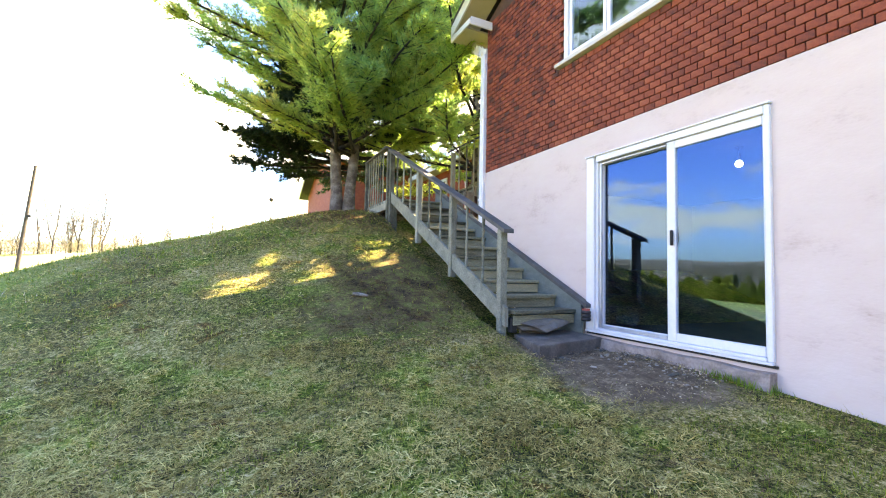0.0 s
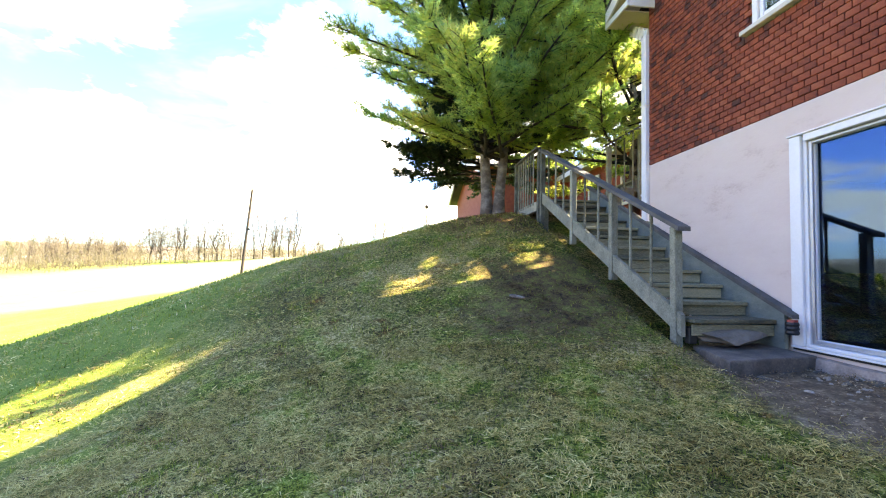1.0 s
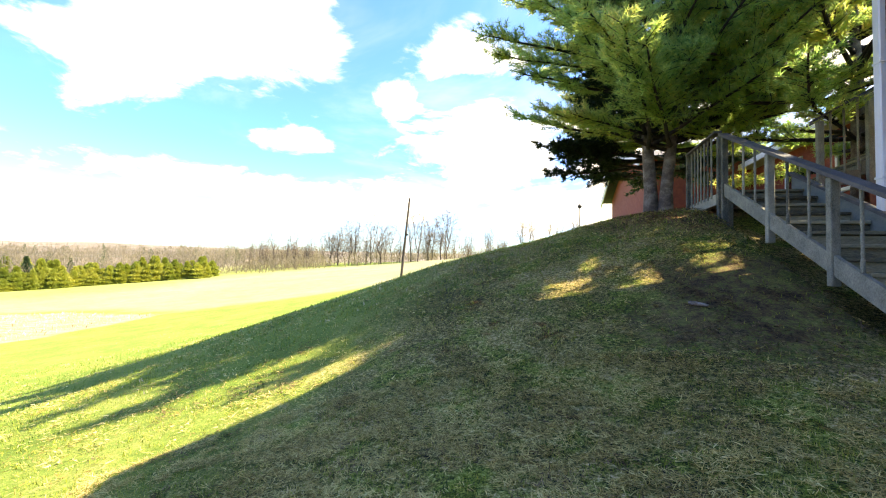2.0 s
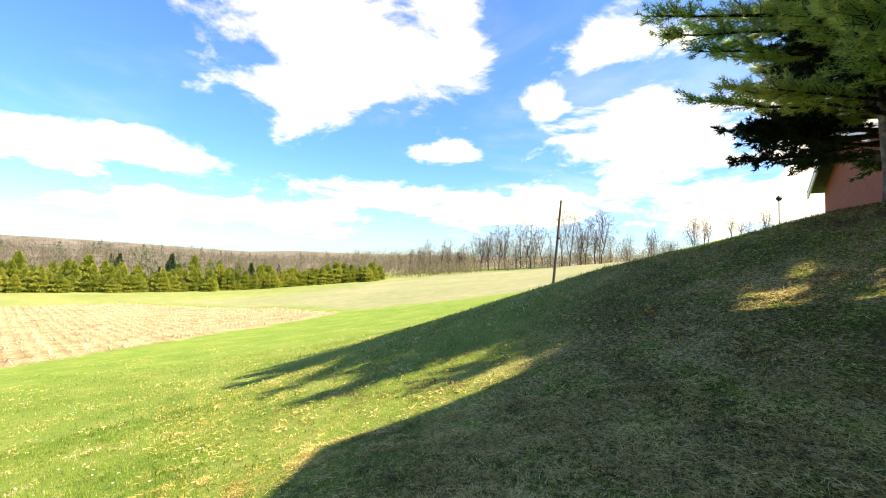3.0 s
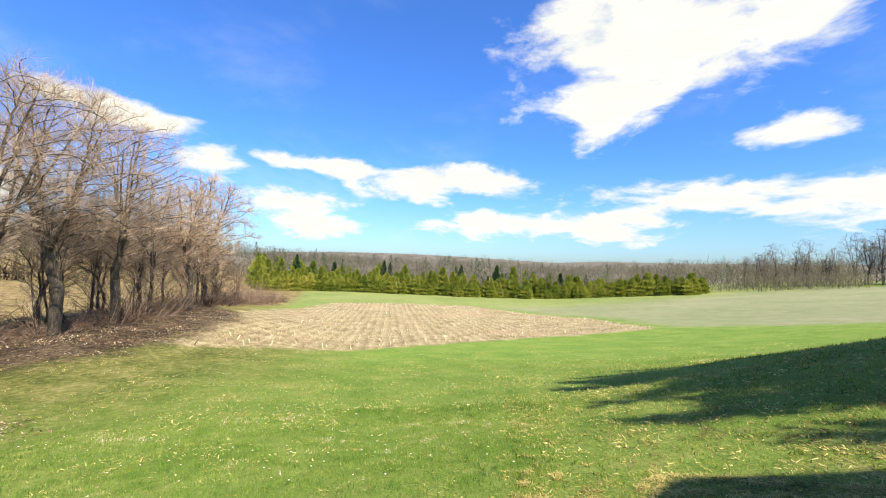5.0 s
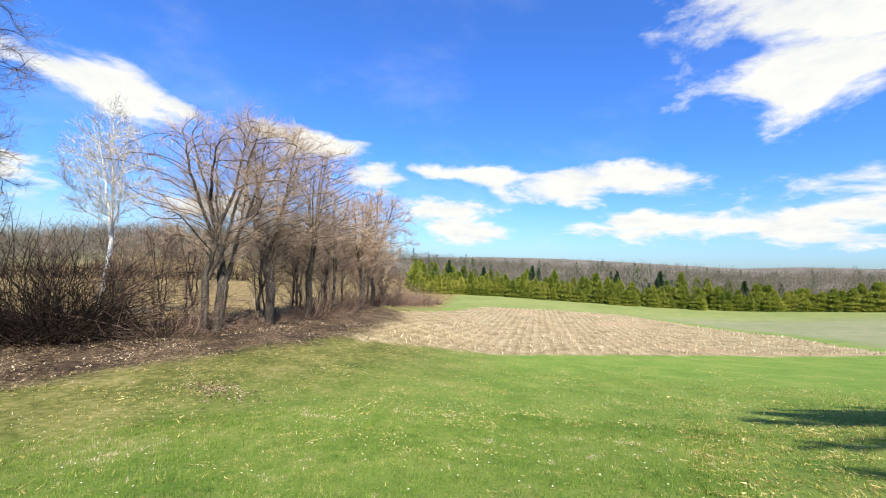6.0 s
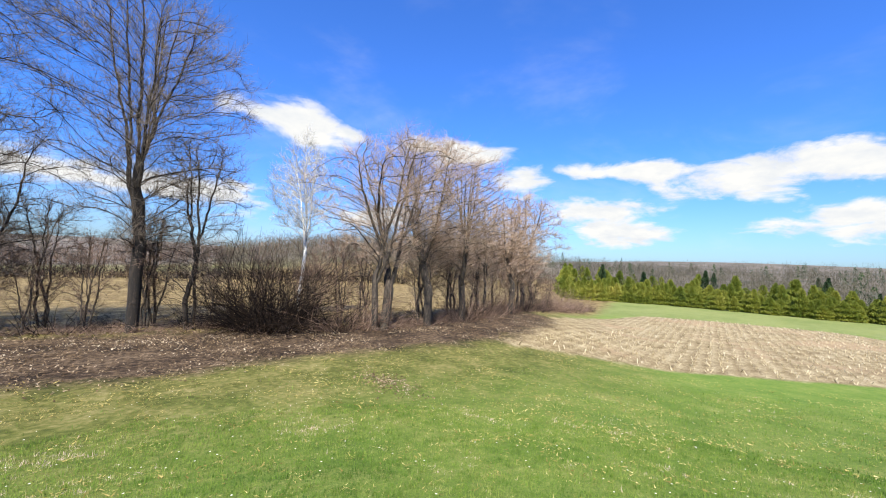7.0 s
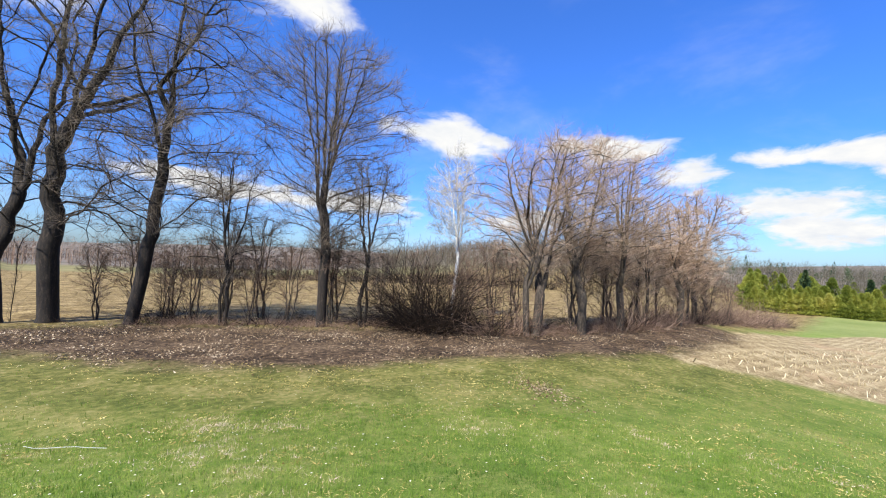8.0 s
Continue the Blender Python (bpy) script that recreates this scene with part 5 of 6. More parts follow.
# ---------------------------------------------------------------- evergreens


def tuft_fan(points, centre, way, long, blades, wide, rng):
    """Needles that fan out from one spot, as thin triangles."""
    for _ in range(blades):
        d = (way * 0.8 + Vector((rng.gauss(0, 0.55), rng.gauss(0, 0.55), rng.gauss(0.05, 0.45)))).normalized()
        side = d.orthogonal().normalized()
        side = (side * rng.uniform(-1, 1) + d.cross(side) * rng.uniform(-1, 1)).normalized() * wide
        tip = centre + d * long * rng.uniform(0.6, 1.1)
        points.append((centre + side, centre - side, tip))


def evergreen(x, y, seed, stems, low, top, reach, name, label, needle, tuft=0.16, wide=0.010, blades=11, density=1.0, sag=0.0, favour=(0.0, 0.0), extra=0):
    rng, rng2 = random.Random(seed), random.Random(seed + 1000)
    base = ground_at(x, y)
    tree = holder(name, (x, y, base), label, "tree")
    trunk, boughs, needles = Soup(), Soup(), []
    lines = []
    for sx, sy, girth, tall, tilt in stems:
        path = wander(Vector((sx, sy, -0.2)), Vector((tilt, 0, 1)), tall, 10, rng, 0.02, 0.0)
        trunk.tube(path, [girth * (1.25 if i == 0 else 1 - 0.85 * i / 10) for i in range(11)], 10)
        lines.append((path, girth))
    count = int(74 * density)
    for k in range(count):
        path, girth = rng.choice(lines)
        z = low + (top - low) * (k + rng.random()) / count
        rel = z / (path[-1].z)
        if rel >= 0.99:
            continue
        i = min(int(rel * 10), 9)
        root = path[i].lerp(path[i + 1], rel * 10 - i)
        turn = rng.uniform(0, 2 * math.pi)
        share = (z - low) / (top - low)
        long = reach * (1.0 - 0.8 * share ** 1.5) * (0.72 + 0.28 * min(1.0, share * 4.0)) * rng.uniform(0.7, 1.15)
        toward = math.cos(turn) * favour[0] + math.sin(turn) * favour[1]
        long *= 1.0 + 0.45 * toward
        way = Vector((math.cos(turn) + favour[0] * 0.35, math.sin(turn) + favour[1] * 0.35, 0.1 - sag + 0.35 * share))
        bough = wander(root, way, long, 7, rng, 0.07, 0.02 - sag * 0.1)
        boughs.tube(bough, [0.045 * (1 - 0.85 * j / 7) + 0.006 for j in range(8)], 5)
        shoots = int(10 + long * 9)
        for _ in range(shoots):
            at = rng.uniform(0.28, 1.0) * 6.99
            m = int(at)
            start = bough[m].lerp(bough[m + 1], at - m)
            d = (bough[m + 1] - bough[m]).normalized()
            side = Vector((-d.y, d.x, 0)) * rng.choice((-1, 1))
            shoot = wander(start, d * 0.7 + side * rng.uniform(0.2, 1.0) + Vector((0, 0, rng.uniform(-0.1, 0.35))), rng.uniform(0.25, 0.75) * (1.15 - at / 12), 3, rng, 0.12, 0.03)
            boughs.tube(shoot, [0.010, 0.008, 0.006, 0.004], 3)
            for q in range(1, 4):
                for _ in range(2):
                    centre, way = shoot[q] + Vector((rng.gauss(0, 0.04), rng.gauss(0, 0.04), rng.gauss(0, 0.03))), (shoot[q] - shoot[q - 1]).normalized()
                    tuft_fan(needles, centre, way, tuft, blades, wide, rng)
                    tuft_fan(needles, centre - way * tuft * 0.5, way, tuft, extra, wide, rng2)
    child("trunk", trunk.mesh("trunk", M_BARK_PINE, True), tree)
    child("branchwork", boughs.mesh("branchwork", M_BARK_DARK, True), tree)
    child("foliage", triangles("foliage", np.array([[tuple(p) for p in tri] for tri in needles]), needle), tree)
    return tree


evergreen(2.4, 11.0, 5, [(-0.13, 0.08, 0.16, 7.5, 0.0), (0.13, -0.05, 0.15, 7.8, 0.0)], 1.55, 7.7, 4.8, "pine_tree", "tall white pine with two trunks and yellow-green needles", M_NEEDLE, tuft=0.15, wide=0.0075, blades=9, density=2.6, favour=(0.1, -0.3), extra=7)
# its dark needles partly stand in for the pine's shaded lower boughs
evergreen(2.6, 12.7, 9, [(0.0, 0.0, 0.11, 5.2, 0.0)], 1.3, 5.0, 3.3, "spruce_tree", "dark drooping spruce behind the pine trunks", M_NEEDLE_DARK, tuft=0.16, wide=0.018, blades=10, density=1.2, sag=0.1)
# mostly hidden pine added and sized to shade the mound
evergreen(5.9, 10.4, 15, [(0.0, 0.0, 0.13, 8.8, 0.0)], 0.9, 8.6, 4.3, "pine_tree", "mostly hidden yellow-green pine added behind the landing to shade the mound", M_NEEDLE, tuft=0.16, wide=0.010, blades=8, density=1.5, extra=3, sag=0.05, favour=(-0.1, -0.6))


def cedar(seed, tall, wide, mat, name, label, x, y, leaves=900, group="", leaf=0.24):
    """A bushy far evergreen: a short trunk and many small sprays."""
    rng = random.Random(seed)
    tree = holder(name, (x, y, ground_at(x, y)), label, "tree", group)
    trunk = Soup()
    trunk.tube([Vector((0, 0, -0.2)), Vector((0, 0, tall * 0.5)), Vector((0, 0, tall * 0.95))], [0.14, 0.1, 0.03], 6)
    child("trunk", trunk.mesh("trunk", M_BARK_DARK), tree)
    tris = []
    lobes = [(rng.uniform(0, 6.28), rng.uniform(0.0, 0.5)) for _ in range(5)]
    for _ in range(leaves):
        h = rng.random() ** 0.8
        turn = rng.uniform(0, 2 * math.pi)
        edge = wide * (1 - h ** 2.4) * (0.75 + 0.35 * sum(math.cos(turn - a) * b for a, b in lobes) / 2) * (0.8 + 0.2 * math.sin(h * 23 + seed))
        r = max(0.05, edge) * math.sqrt(rng.uniform(0.3, 1.0))
        c = Vector((math.cos(turn) * r, math.sin(turn) * r, 0.1 + h * tall * 0.97))
        d = Vector((math.cos(turn) * 0.8 + rng.gauss(0, 0.4), math.sin(turn) * 0.8 + rng.gauss(0, 0.4), rng.gauss(0.6, 0.5))).normalized()
        side = d.cross(Vector((rng.gauss(0, 1), rng.gauss(0, 1), rng.gauss(0, 1)))).normalized() * leaf * rng.uniform(0.4, 0.9)
        tris.append((c - side, c + side, c + d * leaf * rng.uniform(1.2, 2.6)))
    child("crown", triangles("crown", np.array([[tuple(p) for p in tri] for tri in tris]), mat), tree)
    return tree


CEDARS = "cedars along the far field edge"
cedars = [cedar(200 + k, (3.6, 4.3, 3.1, 4.1)[k], (2.0, 1.9, 2.3, 1.6)[k], M_CEDAR, "cedar_tree", "bushy yellow-green cedar at the far field edge", (-111.0, -110.0, -108.0, -104.0)[k], (-2.0, 12.0, 22.0, 34.0)[k], 4200, CEDARS, 0.2) for k in range(4)]
spruces = [cedar(230 + k, (8.6, 7.0)[k], (2.0, 1.7)[k], M_SPRUCE_FAR, "far_spruce", "dark pointed spruce above the cedars", -131.0, (18.0, 43.0)[k], 2600, "dark spruces behind the cedars", 0.2) for k in range(2)]
for k in range(224):
    t, row = (k % 112) / 111, k // 112
    side, far = radians(98.0 - 55.0 * t + rng.gauss(0, 0.25)), 106.5 + 4.5 * row + 3.0 * math.sin(t * 9.0) + rng.gauss(0, 0.9)
    x, y = -math.sin(side) * far, math.cos(side) * far
    s = rng.uniform(0.72, 1.08) * (1.1 if row else 0.95)
    copy_thing(rng.choice(cedars), pose(x, y, ground_at(x, y), 0, 0, rng.uniform(0, 360)) @ Matrix.Diagonal((s, s, s * rng.uniform(0.8, 1.25), 1)))
for k in range(60):
    side, far = radians(98.0 - 40.0 * rng.random() ** 1.6), 114.0 + 70.0 * rng.random() ** 1.4
    x, y = -math.sin(side) * far, math.cos(side) * far
    s = rng.uniform(0.9, 1.5) * (1.2 if side > radians(91.0) else 1.0)
    copy_thing(rng.choice(cedars), pose(x, y, ground_at(x, y), 0, 0, rng.uniform(0, 360)) @ Matrix.Diagonal((s, s, s * rng.uniform(0.9, 1.3), 1)))
for k in range(14):
    side, far = radians(96.0 - 44.0 * rng.random()), 116.0 + 60.0 * rng.random() ** 2
    x, y = -math.sin(side) * far, math.cos(side) * far
    s = rng.uniform(0.55, 1.15)
    copy_thing(rng.choice(spruces), pose(x, y, ground_at(x, y), 0, 0, rng.uniform(0, 360)) @ Matrix.Diagonal((s, s, s, 1)))

# far woods on the slopes: one mass of thin crowns
rs = np.random.RandomState(8)


def patchy(x, y, size, seed):
    """Smooth random patches of about the given size, 0 to 1."""
    table = np.random.RandomState(seed).uniform(0, 1, (128, 128))
    u, v = np.asarray(x) / size + 1000.3, np.asarray(y) / size + 1000.7
    i, j = np.floor(u).astype(int), np.floor(v).astype(int)
    fu, fv = u - i, v - j
    fu, fv = fu * fu * (3 - 2 * fu), fv * fv * (3 - 2 * fv)
    i0, i1, j0, j1 = i % 128, (i + 1) % 128, j % 128, (j + 1) % 128
    return (table[i0, j0] * (1 - fu) + table[i1, j0] * fu) * (1 - fv) + (table[i0, j1] * (1 - fu) + table[i1, j1] * fu) * fv


def far_woods(name, label, centre_az, half_az, near, far, count, mat, tall, wide, dense, pointed=False):
    """Many small crowns at once, each a cloud of thin slivers that lean up and out."""
    az = np.radians(centre_az + half_az * rs.uniform(-1, 1, count))
    r = near + (far - near) * rs.uniform(0, 1, count) ** 0.8
    x, y = -np.sin(az) * r, np.cos(az) * r
    z = height(x, y)
    h = tall * rs.uniform(0.6, 1.2, count) * (0.65 + 0.7 * patchy(x, y, 22.0, 71))
    out = []
    for k in range(dense):
        a = rs.uniform(0, 2 * math.pi, count)
        up = rs.uniform(0.08, 0.9, count)
        edge = (1 - up) * 0.9 + 0.05 if pointed else np.sqrt(np.clip(1 - ((up - 0.5) / 0.52) ** 2, 0.05, 1))
        off = wide * np.sqrt(rs.uniform(0, 1, count)) * edge
        c = np.stack([x + np.cos(a) * off, y + np.sin(a) * off, z + up * h], 1)
        w = (0.16 if pointed else 0.075) * rs.uniform(0.5, 1.2, count)
        b = rs.uniform(0, math.pi, count)
        s = np.stack([np.cos(b) * w, np.sin(b) * w, np.zeros(count)], 1)
        tip = c + (np.stack([np.cos(a) * off * 0.45, np.sin(a) * off * 0.45, h * rs.uniform(-0.08, 0.1, count)], 1) if pointed else np.stack([rs.normal(0, 0.7, count), rs.normal(0, 0.7, count), rs.normal(0.45, 0.7, count)], 1))
        out.append(np.stack([c - s, c + s, tip], 1))
    w = 0.09 + 0.0 * h
    b = rs.uniform(0, math.pi, count)
    s = np.stack([np.cos(b) * w, np.sin(b) * w, 0 * w], 1)
    root = np.stack([x, y, z - 0.3], 1)
    out.append(np.stack([root - s, root + s, root + np.stack([0 * h, 0 * h, h * 0.85], 1)], 1))
    return tagged(new(name, triangles(name, np.concatenate(out), mat)), label, "woods", kind="stuff")


far_woods("far_woods", "brown leafless woods rising behind the cedars", 72, 42, 118, 330, 2800, M_FARWOOD, 7.0, 2.6, 56)
far_woods("far_woods", "grey leafless woods along the meadow top", 34, 30, 112, 136, 420, M_FARWOOD, 3.6, 2.4, 40)
far_woods("far_woods", "brown hillside woods beyond the hedge", 124, 18, 105, 300, 2000, M_FARWOOD, 7.0, 2.6, 34)
far_woods("far_woods", "dark woods on the far southern ridge", 158, 32, 150, 280, 1500, M_HEDGE, 8.5, 3.0, 26)
far_woods("far_conifers", "scattered dark conifers on the far slope", 74, 36, 140, 330, 90, M_SPRUCE_FAR, 7.0, 2.2, 160, True)

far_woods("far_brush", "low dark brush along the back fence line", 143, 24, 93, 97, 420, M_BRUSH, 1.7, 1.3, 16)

# ---------------------------------------------------------------- grass, straw, leaves, flowers


def scatter(count, low, high, az0, az1, power=0.5):
    az = np.radians(rs.uniform(az0, az1, count))
    r = low + (high - low) * rs.uniform(0, 1, count) ** power
    return -np.sin(az) * r, np.cos(az) * r


def dryness(x, y):
    """How much dead grass lies over the green at a spot."""
    return 0.24 * patchy(x, y, 0.75, 1) + 0.42 * patchy(x, y, 0.2, 2) + 0.34 * patchy(x, y, 0.08, 3) - 0.5 * np.exp(-((x - 3.4) ** 2 + (y - 1.7) ** 2) / 0.7) - 0.16 * step(1.6, 3.6, -x)


def blades(name, label, x, y, tall, wide, flat_share, mat, tufted=0.0):
    count = len(x)
    z = height(x, y) - 0.004
    turn = rs.uniform(0, 2 * math.pi, count)
    flat = rs.uniform(0, 1, count) < flat_share
    leanv = np.where(flat, rs.uniform(0.8, 1.5, count), rs.uniform(0.1, 0.7, count))
    long = tall * rs.uniform(0.5, 1.3, count) * np.where(flat, 1.5, 1.0)
    if tufted:
        long = long * (1 - tufted + 2 * tufted * patchy(x, y, 0.11, 4))
    way = np.stack([np.cos(turn) * leanv, np.sin(turn) * leanv, np.where(flat, 0.25, 1.0)], 1)
    way /= np.linalg.norm(way, axis=1)[:, None]
    b = turn + math.pi / 2 + rs.uniform(-0.5, 0.5, count)
    w = wide * rs.uniform(0.6, 1.2, count)
    s = np.stack([np.cos(b) * w, np.sin(b) * w, np.zeros(count)], 1)
    root = np.stack([x, y, z], 1)
    return tagged(new(name, triangles(name, np.stack([root - s, root + s, root + way * long[:, None]], 1), mat)), label, "grass", kind="stuff")


def thatch(name, label, x, y, long, wide, mat):
    """Dead strands that lie matted over the turf, combed the same way in each patch."""
    count = len(x)
    turn = 9.0 * patchy(x, y, 0.35, 6) + rs.normal(0, 1.4, count)
    length = long * rs.uniform(0.4, 1.3, count)
    lift = rs.uniform(0.0, 0.028, count) * (0.4 + 1.2 * patchy(x, y, 0.11, 4))
    root = np.stack([x, y, height(x, y) + 0.004 + lift], 1)
    way = np.stack([np.cos(turn), np.sin(turn), rs.normal(0.06, 0.28, count)], 1)
    b = turn + math.pi / 2
    s = np.stack([np.cos(b), np.sin(b), rs.normal(0, 0.5, count)], 1) * (wide * rs.uniform(0.6, 1.2, count))[:, None]
    return tagged(new(name, triangles(name, np.stack([root - s, root + s, root + way * length[:, None]], 1), mat)), label, "grass", kind="stuff")


def keep(x, y, *conditions):
    ok = np.ones(len(x), bool)
    for c in conditions:
        ok &= c
    return x[ok], y[ok]


def lawn_only(x, y):
    spots = np.stack([x, y], 1)
    return keep(x, y, ~((x > 3.93) & (y < CORNER)), inside(spots, BARE) + rs.normal(0, 0.2, len(x)) < 0.0, ~((x > 2.85) & (y > 3.75)), ~((inside(spots, MOSS) > 0) & (rs.uniform(0, 1, len(x)) < 0.6)))


for count, low, high, tall, wide in ((150000, 1.1, 4.6, 0.028, 0.0030), (110000, 4.4, 10.0, 0.036, 0.0058)):
    x, y = lawn_only(*scatter(count, low, high, -78, 66, 0.7))
    x, y = keep(x, y, rs.uniform(0, 1, len(x)) < 1.35 - 1.4 * dryness(x, y), patchy(x, y, 0.10, 21) > 0.24 + 0.12 * rs.uniform(-1, 1, len(x)))
    blades("lawn_grass", "short patchy green lawn under dead thatch", x, y, tall, wide, 0.65, M_BLADE, 0.75)
for count, low, high, long, wide in ((230000, 1.1, 4.6, 0.05, 0.0023), (90000, 4.4, 10.0, 0.06, 0.0045)):
    x, y = lawn_only(*scatter(count, low, high, -78, 66, 0.7))
    x, y = keep(x, y, rs.uniform(0, 1, len(x)) < 0.05 + 0.95 * step(0.42, 0.52, dryness(x, y)), inside(np.stack([x, y], 1), MOSS) < 0.2)
    thatch("dead_grass", "pale matted dead grass strands lying over the lawn", x, y, long, wide, M_THATCH)
x, y = rs.uniform(0.4, 3.0, 26000), rs.uniform(4.0, 10.5, 26000)
x, y = keep(x, y, (inside(np.stack([x, y], 1), MOSS) + rs.normal(0, 0.35, len(x)) > 0) | (inside(np.stack([x, y], 1), NEEDLES) + rs.normal(0, 0.4, len(x)) > 0), patchy(x, y, 0.3, 12) > 0.42)
thatch("dead_needles", "brown fallen needles and dead moss on the mound", x, y, 0.06, 0.0045, M_DUFF)
x, y = lawn_only(*scatter(60000, 1.2, 7.0, -70, 50, 0.7))
x, y = keep(x, y, patchy(x, y, 0.55, 51) * 0.6 + patchy(x, y, 0.14, 52) * 0.4 > 0.63)
thatch("dead_needles", "brown needle litter caught in the thin lawn", x, y, 0.05, 0.0032, M_DUFF)
x, y = scatter(190000, 1.5, 9.0, 60, 190, 0.62)
blades("lawn_grass", "fresh green spring lawn with dry thatch", x, y, 0.05, 0.0034, 0.5, M_BLADE_GREEN, 0.7)
x, y = scatter(70000, 1.5, 12.0, 60, 190, 0.65)
x, y = keep(x, y, rs.uniform(0, 1, len(x)) < step(0.5, 0.78, dryness(x, y) + 0.16 * step(1.6, 3.6, -x)))
thatch("dead_grass", "scattered pale strands in the green lawn", x, y, 0.05, 0.003, M_THATCH)
x, y = scatter(110000, 7.0, 19.0, -20, 190, 0.7)
x, y = keep(x, y, inside(np.stack([x, y], 1), LITTER) < -8.5 * rs.uniform(0, 1, len(x)) ** 0.6, ~((x > 2.6) & (y > 0)))
blades("lawn_grass", "farther lawn blades", x, y, 0.065, 0.007, 0.5, M_BLADE_GREEN, 0.6)
x, y = scatter(60000, 5.0, 24.0, 25, 190, 0.7)
x, y = keep(x, y, inside(np.stack([x, y], 1), LITTER) < 0.5, inside(np.stack([x, y], 1), CORN) < 0, patchy(x, y, 0.9, 31) * 0.6 + patchy(x, y, 0.25, 32) * 0.4 > 0.56)
thatch("dead_grass", "pale dry flecks scattered over the far lawn", x, y, 0.07, 0.008, M_THATCH)
x, y = rs.uniform(WALL - 0.2, WALL - 0.03, 420), rs.normal(2.47, 0.13, 420)
blades("lush_grass", "lush green grass tuft at the wall foot", x, y, 0.075, 0.005, 0.15, M_BLADE_GREEN)

x, y = WALL - 0.14 - 1.5 * rs.uniform(0, 1, 5200) ** 1.7, rs.uniform(2.1, 4.3, 5200)
x, y = keep(x, y, inside(np.stack([x, y], 1), BARE) + rs.normal(0, 0.12, len(x)) > 0, patchy(x, y, 0.25, 61) > 0.35)
thatch("soil_crumbs", "pale crumbs, twigs and straw on the bare soil", x, y, 0.02, 0.0045, M_LITTER)

x, y = rs.uniform(-45, 2, 150000), rs.uniform(-28, -1, 150000)
d = inside(np.stack([x, y], 1), LITTER)
x, y = keep(x, y, d + rs.normal(0, 0.7, len(x)) > 0, patchy(x, y, 1.6, 41) * 0.6 + patchy(x, y, 0.45, 42) * 0.4 > 0.4 * rs.uniform(0.6, 1.4, len(x)))
z = height(x, y)
turn, tilt, s = rs.uniform(0, 6.28, len(x)), rs.uniform(0, 0.7, len(x)), rs.uniform(0.018, 0.048, len(x))
a = np.stack([np.cos(turn) * s, np.sin(turn) * s, tilt * s], 1)
b = np.stack([-np.sin(turn) * s, np.cos(turn) * s, (0.4 - tilt) * s], 1)
c = np.stack([x, y, z + 0.01], 1)
tagged(new("leaf_litter", triangles("leaf_litter", np.stack([c - a, c + b, c + a * 1.3], 1), M_LITTER)), "dry pale dead leaves under the hedge", "leaves", kind="stuff")

# low brambles and fallen twigs along the foot of the hedge
spots = []
for (ax, ay), (bx, by) in zip(line[:6], line[1:7]):
    count = int(420 * math.hypot(bx - ax, by - ay))
    t = rs.uniform(0, 1, count)
    x, y = ax + (bx - ax) * t + rs.normal(0, 0.75, count), ay + (by - ay) * t + rs.normal(0, 0.75, count)
    ok = patchy(x, y, 1.1, 81) > 0.38
    x, y = x[ok], y[ok]
    count = len(x)
    a, up = rs.uniform(0, 6.28, count), rs.uniform(0.05, 1.1, count)
    way = np.stack([np.cos(a), np.sin(a), up], 1)
    way /= np.linalg.norm(way, axis=1)[:, None]
    start = np.stack([x, y, height(x, y) + rs.uniform(0, 0.25, count) ** 1.5], 1)
    spots.append(ribbons(start, way, rs.uniform(0.2, 0.75, count), np.full(count, 0.006), rs, 0.25)[0])
tagged(new("bramble", triangles("bramble", np.concatenate(spots), M_HEDGE)), "tangled brown brambles and fallen twigs under the hedge", "brambles", kind="stuff")
x, y = rs.normal(0, 0.8, 700), rs.normal(0, 0.3, 700)
x, y = -9.7 + 0.6 * x - 0.8 * y, -5.76 + 0.8 * x + 0.6 * y
thatch("leaf_drift", "small drift of brown dead leaves on the lawn", x, y, 0.06, 0.02, M_LITTER)

# a length of pale cord dropped on the lawn
cord = Soup()
cord.tube([Vector((-0.62 - 0.77 * t + 0.03 * math.sin(9 * t), -8.42 + 1.07 * t + 0.03 * math.sin(7 * t), ground_at(-0.62 - 0.77 * t, -8.42 + 1.07 * t) + 0.035)) for t in (0, 0.15, 0.3, 0.45, 0.6, 0.8, 1.0)], [0.0026] * 7, 5)
tagged(new("cord", cord.mesh("cord", M_WHITE, True)), "short length of white cord lying on the grass", "cord")
stick = Soup()
stick.tube([Vector((1.42 + 0.16 * t, 5.55 - 0.1 * t, ground_at(1.42 + 0.16 * t, 5.55 - 0.1 * t) + 0.03)) for t in (0, 0.3, 0.65, 1.0)], [0.022, 0.026, 0.022, 0.014], 6)
tagged(new("stick", stick.mesh("stick", M_BARK_PINE, True)), "broken pale stick lying on the mound", "stick")

# corn stubble in rows
rows, along = 0.76, 0.2
u, v = np.meshgrid(np.arange(-80, -16, along), np.arange(-8, 48, rows))
u, v = u.ravel() + rs.normal(0, 0.12, u.size), v.ravel() + rs.normal(0, 0.09, u.size)
x, y = u * 0.985, v - u * 0.15
ok = (inside(np.stack([x, y], 1), CORN) > 0.2) & (rs.uniform(0, 1, len(x)) < 0.55)
x, y = x[ok], y[ok]
z, turn = height(x, y), rs.uniform(0, 6.28, ok.sum())
w, h = rs.uniform(0.012, 0.03, len(x)), rs.uniform(0.06, 0.26, len(x))
s = np.stack([np.cos(turn) * w, np.sin(turn) * w, 0 * w], 1)
root = np.stack([x, y, z - 0.02], 1)
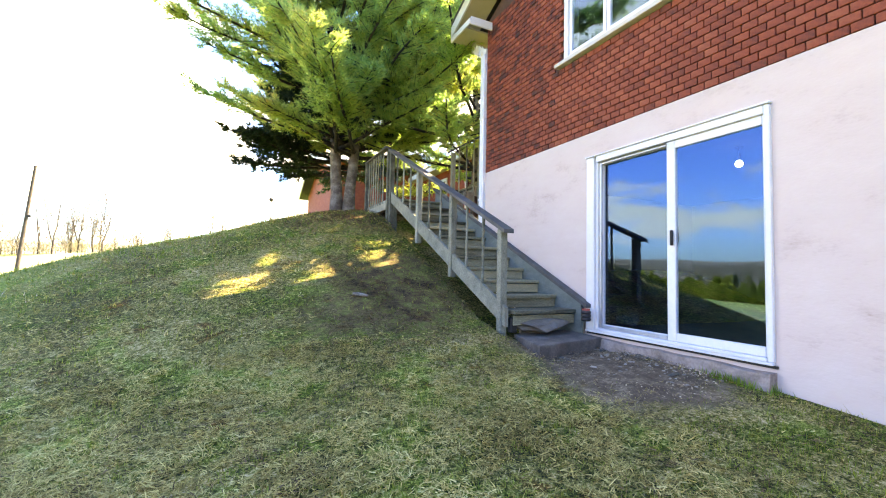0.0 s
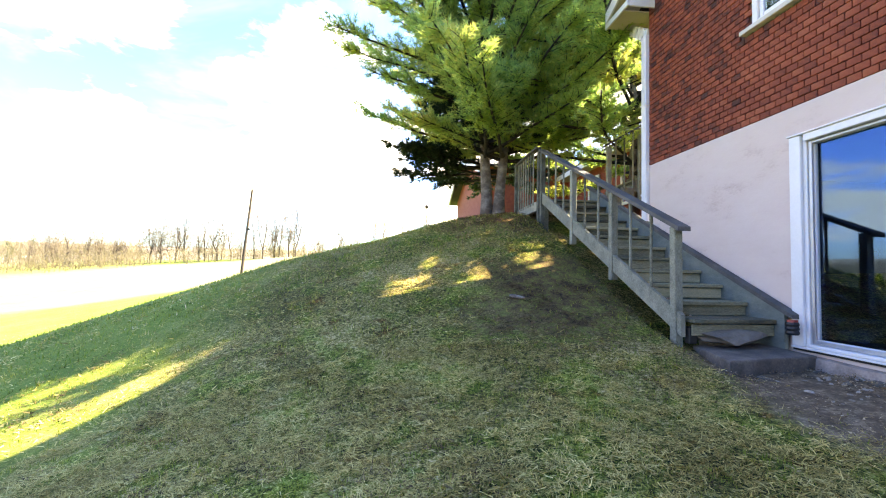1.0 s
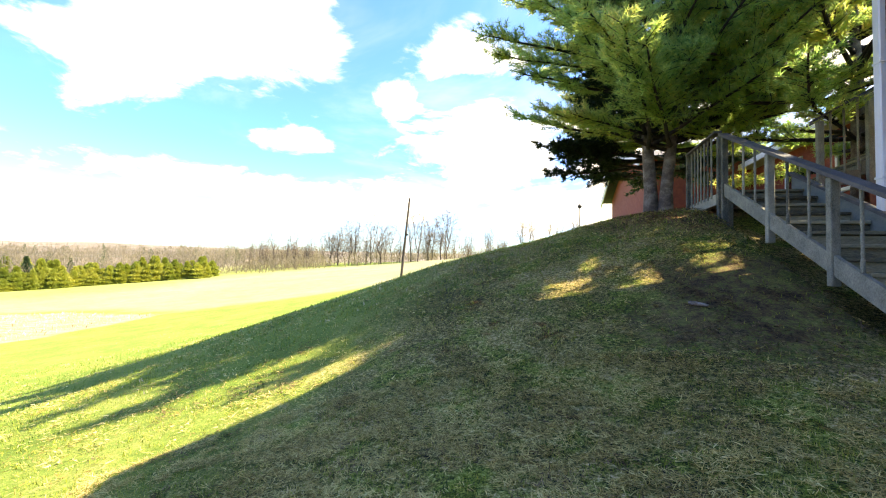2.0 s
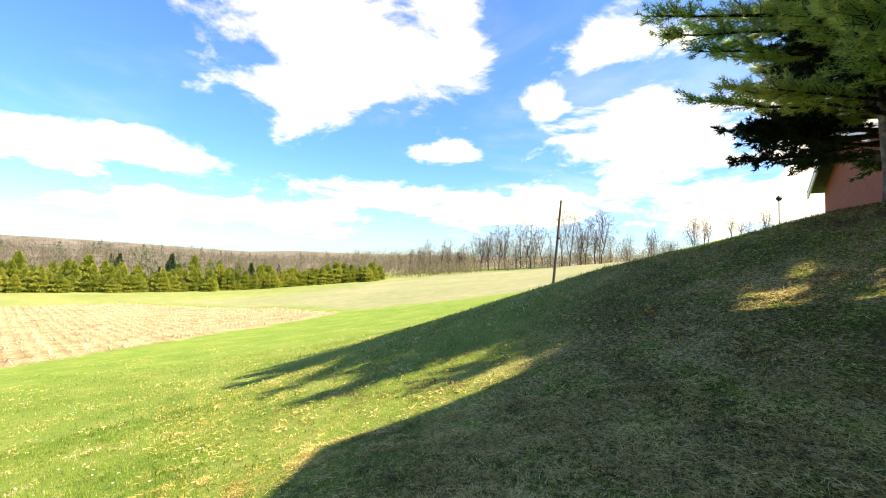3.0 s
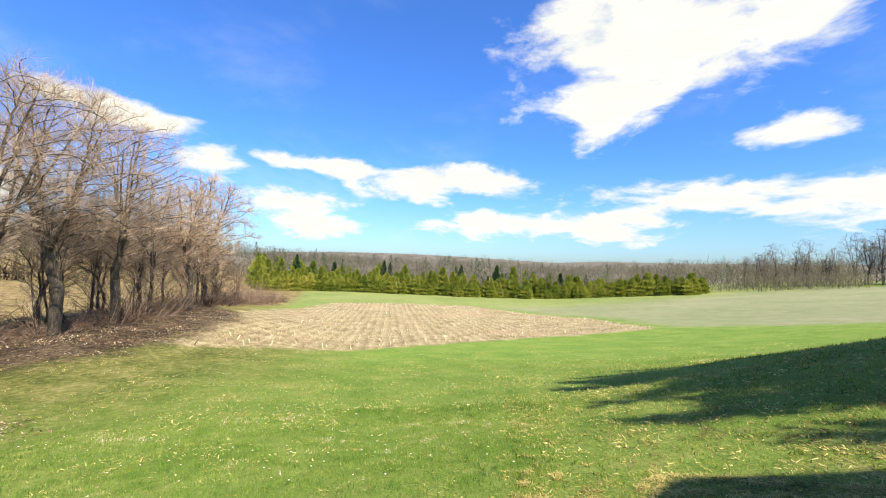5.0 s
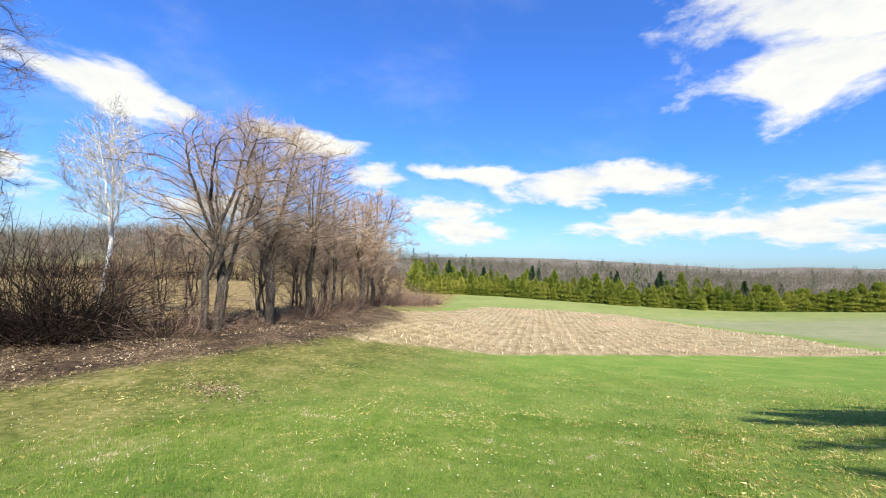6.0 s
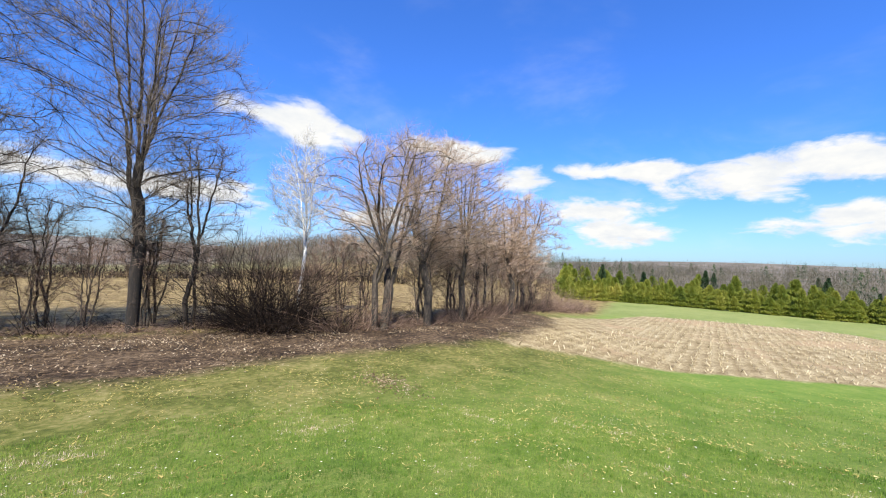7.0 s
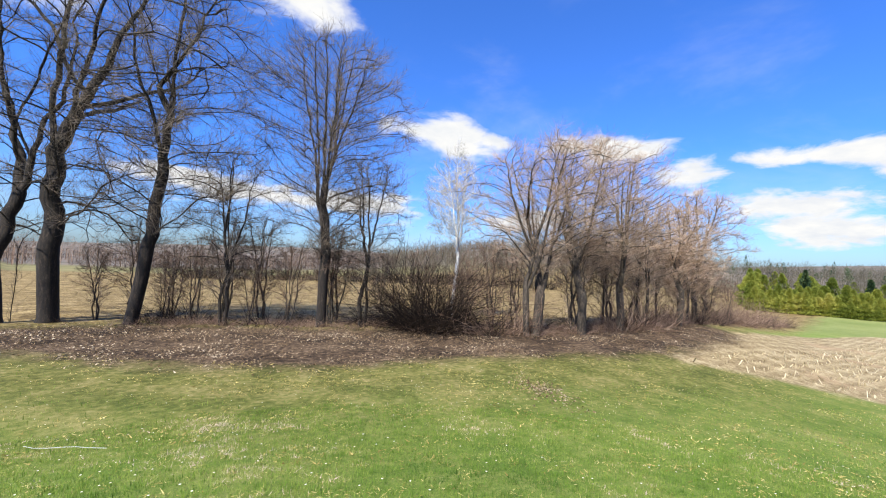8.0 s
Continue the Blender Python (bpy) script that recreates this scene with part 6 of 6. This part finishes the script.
tip = root + np.stack([rs.normal(0, 0.5, len(x)) * h, rs.normal(0, 0.5, len(x)) * h, h], 1)
tagged(new("corn_stubble", triangles("corn_stubble", np.concatenate([np.stack([root - s, root + s, tip + s], 1), np.stack([root - s, tip + s, tip - s], 1)]), M_STRAW)), "pale cut corn stubble standing in rows", "stubble", kind="stuff")

# dandelion heads in the lawn
x, y = scatter(900, 4.0, 22.0, 60, 185, 0.8)
x, y = keep(x, y, inside(np.stack([x, y], 1), LITTER) < 0.0, x > -19)
z = height(x, y) + rs.uniform(0.03, 0.06, len(x))
petals = []
for k in range(5):
    a0, a1, s = 1.257 * k, 1.257 * (k + 1), 0.011
    c = np.stack([x, y, z], 1)
    petals.append(np.stack([c, c + np.array([math.cos(a0) * s, math.sin(a0) * s, 0.004]), c + np.array([math.cos(a1) * s, math.sin(a1) * s, 0.004])], 1))
tagged(new("dandelions", triangles("dandelions", np.concatenate(petals), M_PETAL)), "small pale dandelion heads dotted over the lawn", "flowers", kind="stuff")

# ---------------------------------------------------------------- bricks of the upper storey
COURSE, LONG, JOINT = 0.0735, 0.128, 0.008


def brick_mesh(name, length):
    bm = bmesh.new()
    box(bm, (0.0, 0.0, 0.0), (0.05, length, COURSE - JOINT), 0.004)
    mesh = bpy.data.meshes.new(name)
    bm.to_mesh(mesh)
    bm.free()
    mesh.materials.append(M_BRICK)
    return mesh


whole, half = brick_mesh("brick", LONG - JOINT), brick_mesh("brick_half", LONG / 2 - JOINT)
rest = Soup()
placed = 0
for course in range(int((5.4 - BRICK_Z) / COURSE)):
    z = BRICK_Z + 0.006 + course * COURSE
    y = CORNER - (LONG / 2 if course % 2 else 0.0)
    pieces = [(CORNER - LONG / 2 + JOINT / 2, half)] if course % 2 else []
    while y > 0.6:
        y -= LONG
        pieces.append((y + JOINT / 2, whole))
    for y, shape in pieces:
        length = LONG if shape is whole else LONG / 2
        if y < WINDOW[1] + 0.13 and y + length > WINDOW[0] - 0.13 and z + COURSE > WINDOW[2] - 0.06 and z < WINDOW[3]:
            if not (y >= WINDOW[1] - 0.05 and z > WINDOW[2] - 0.01):
                continue
        out = WALL - 0.006 + random.uniform(-0.002, 0.003)
        if y > 1.4 and z < 3.62 and placed < 300 and 1.6 < y < 4.8 + 0.0:
            ob = new("brick", shape)
            ob.parent = wall_west
            ob.location = (out, y, z)
            placed += 1
        else:
            base = len(rest.points)
            rest.points.extend(Vector(v.co) + Vector((out, y, z)) for v in shape.vertices)
            rest.faces.extend(tuple(base + i for i in p.vertices) for p in shape.polygons)
tagged(child("brickwork", rest.mesh("brickwork", M_BRICK), wall_west), "red brick laid in running bond", kind="stuff")
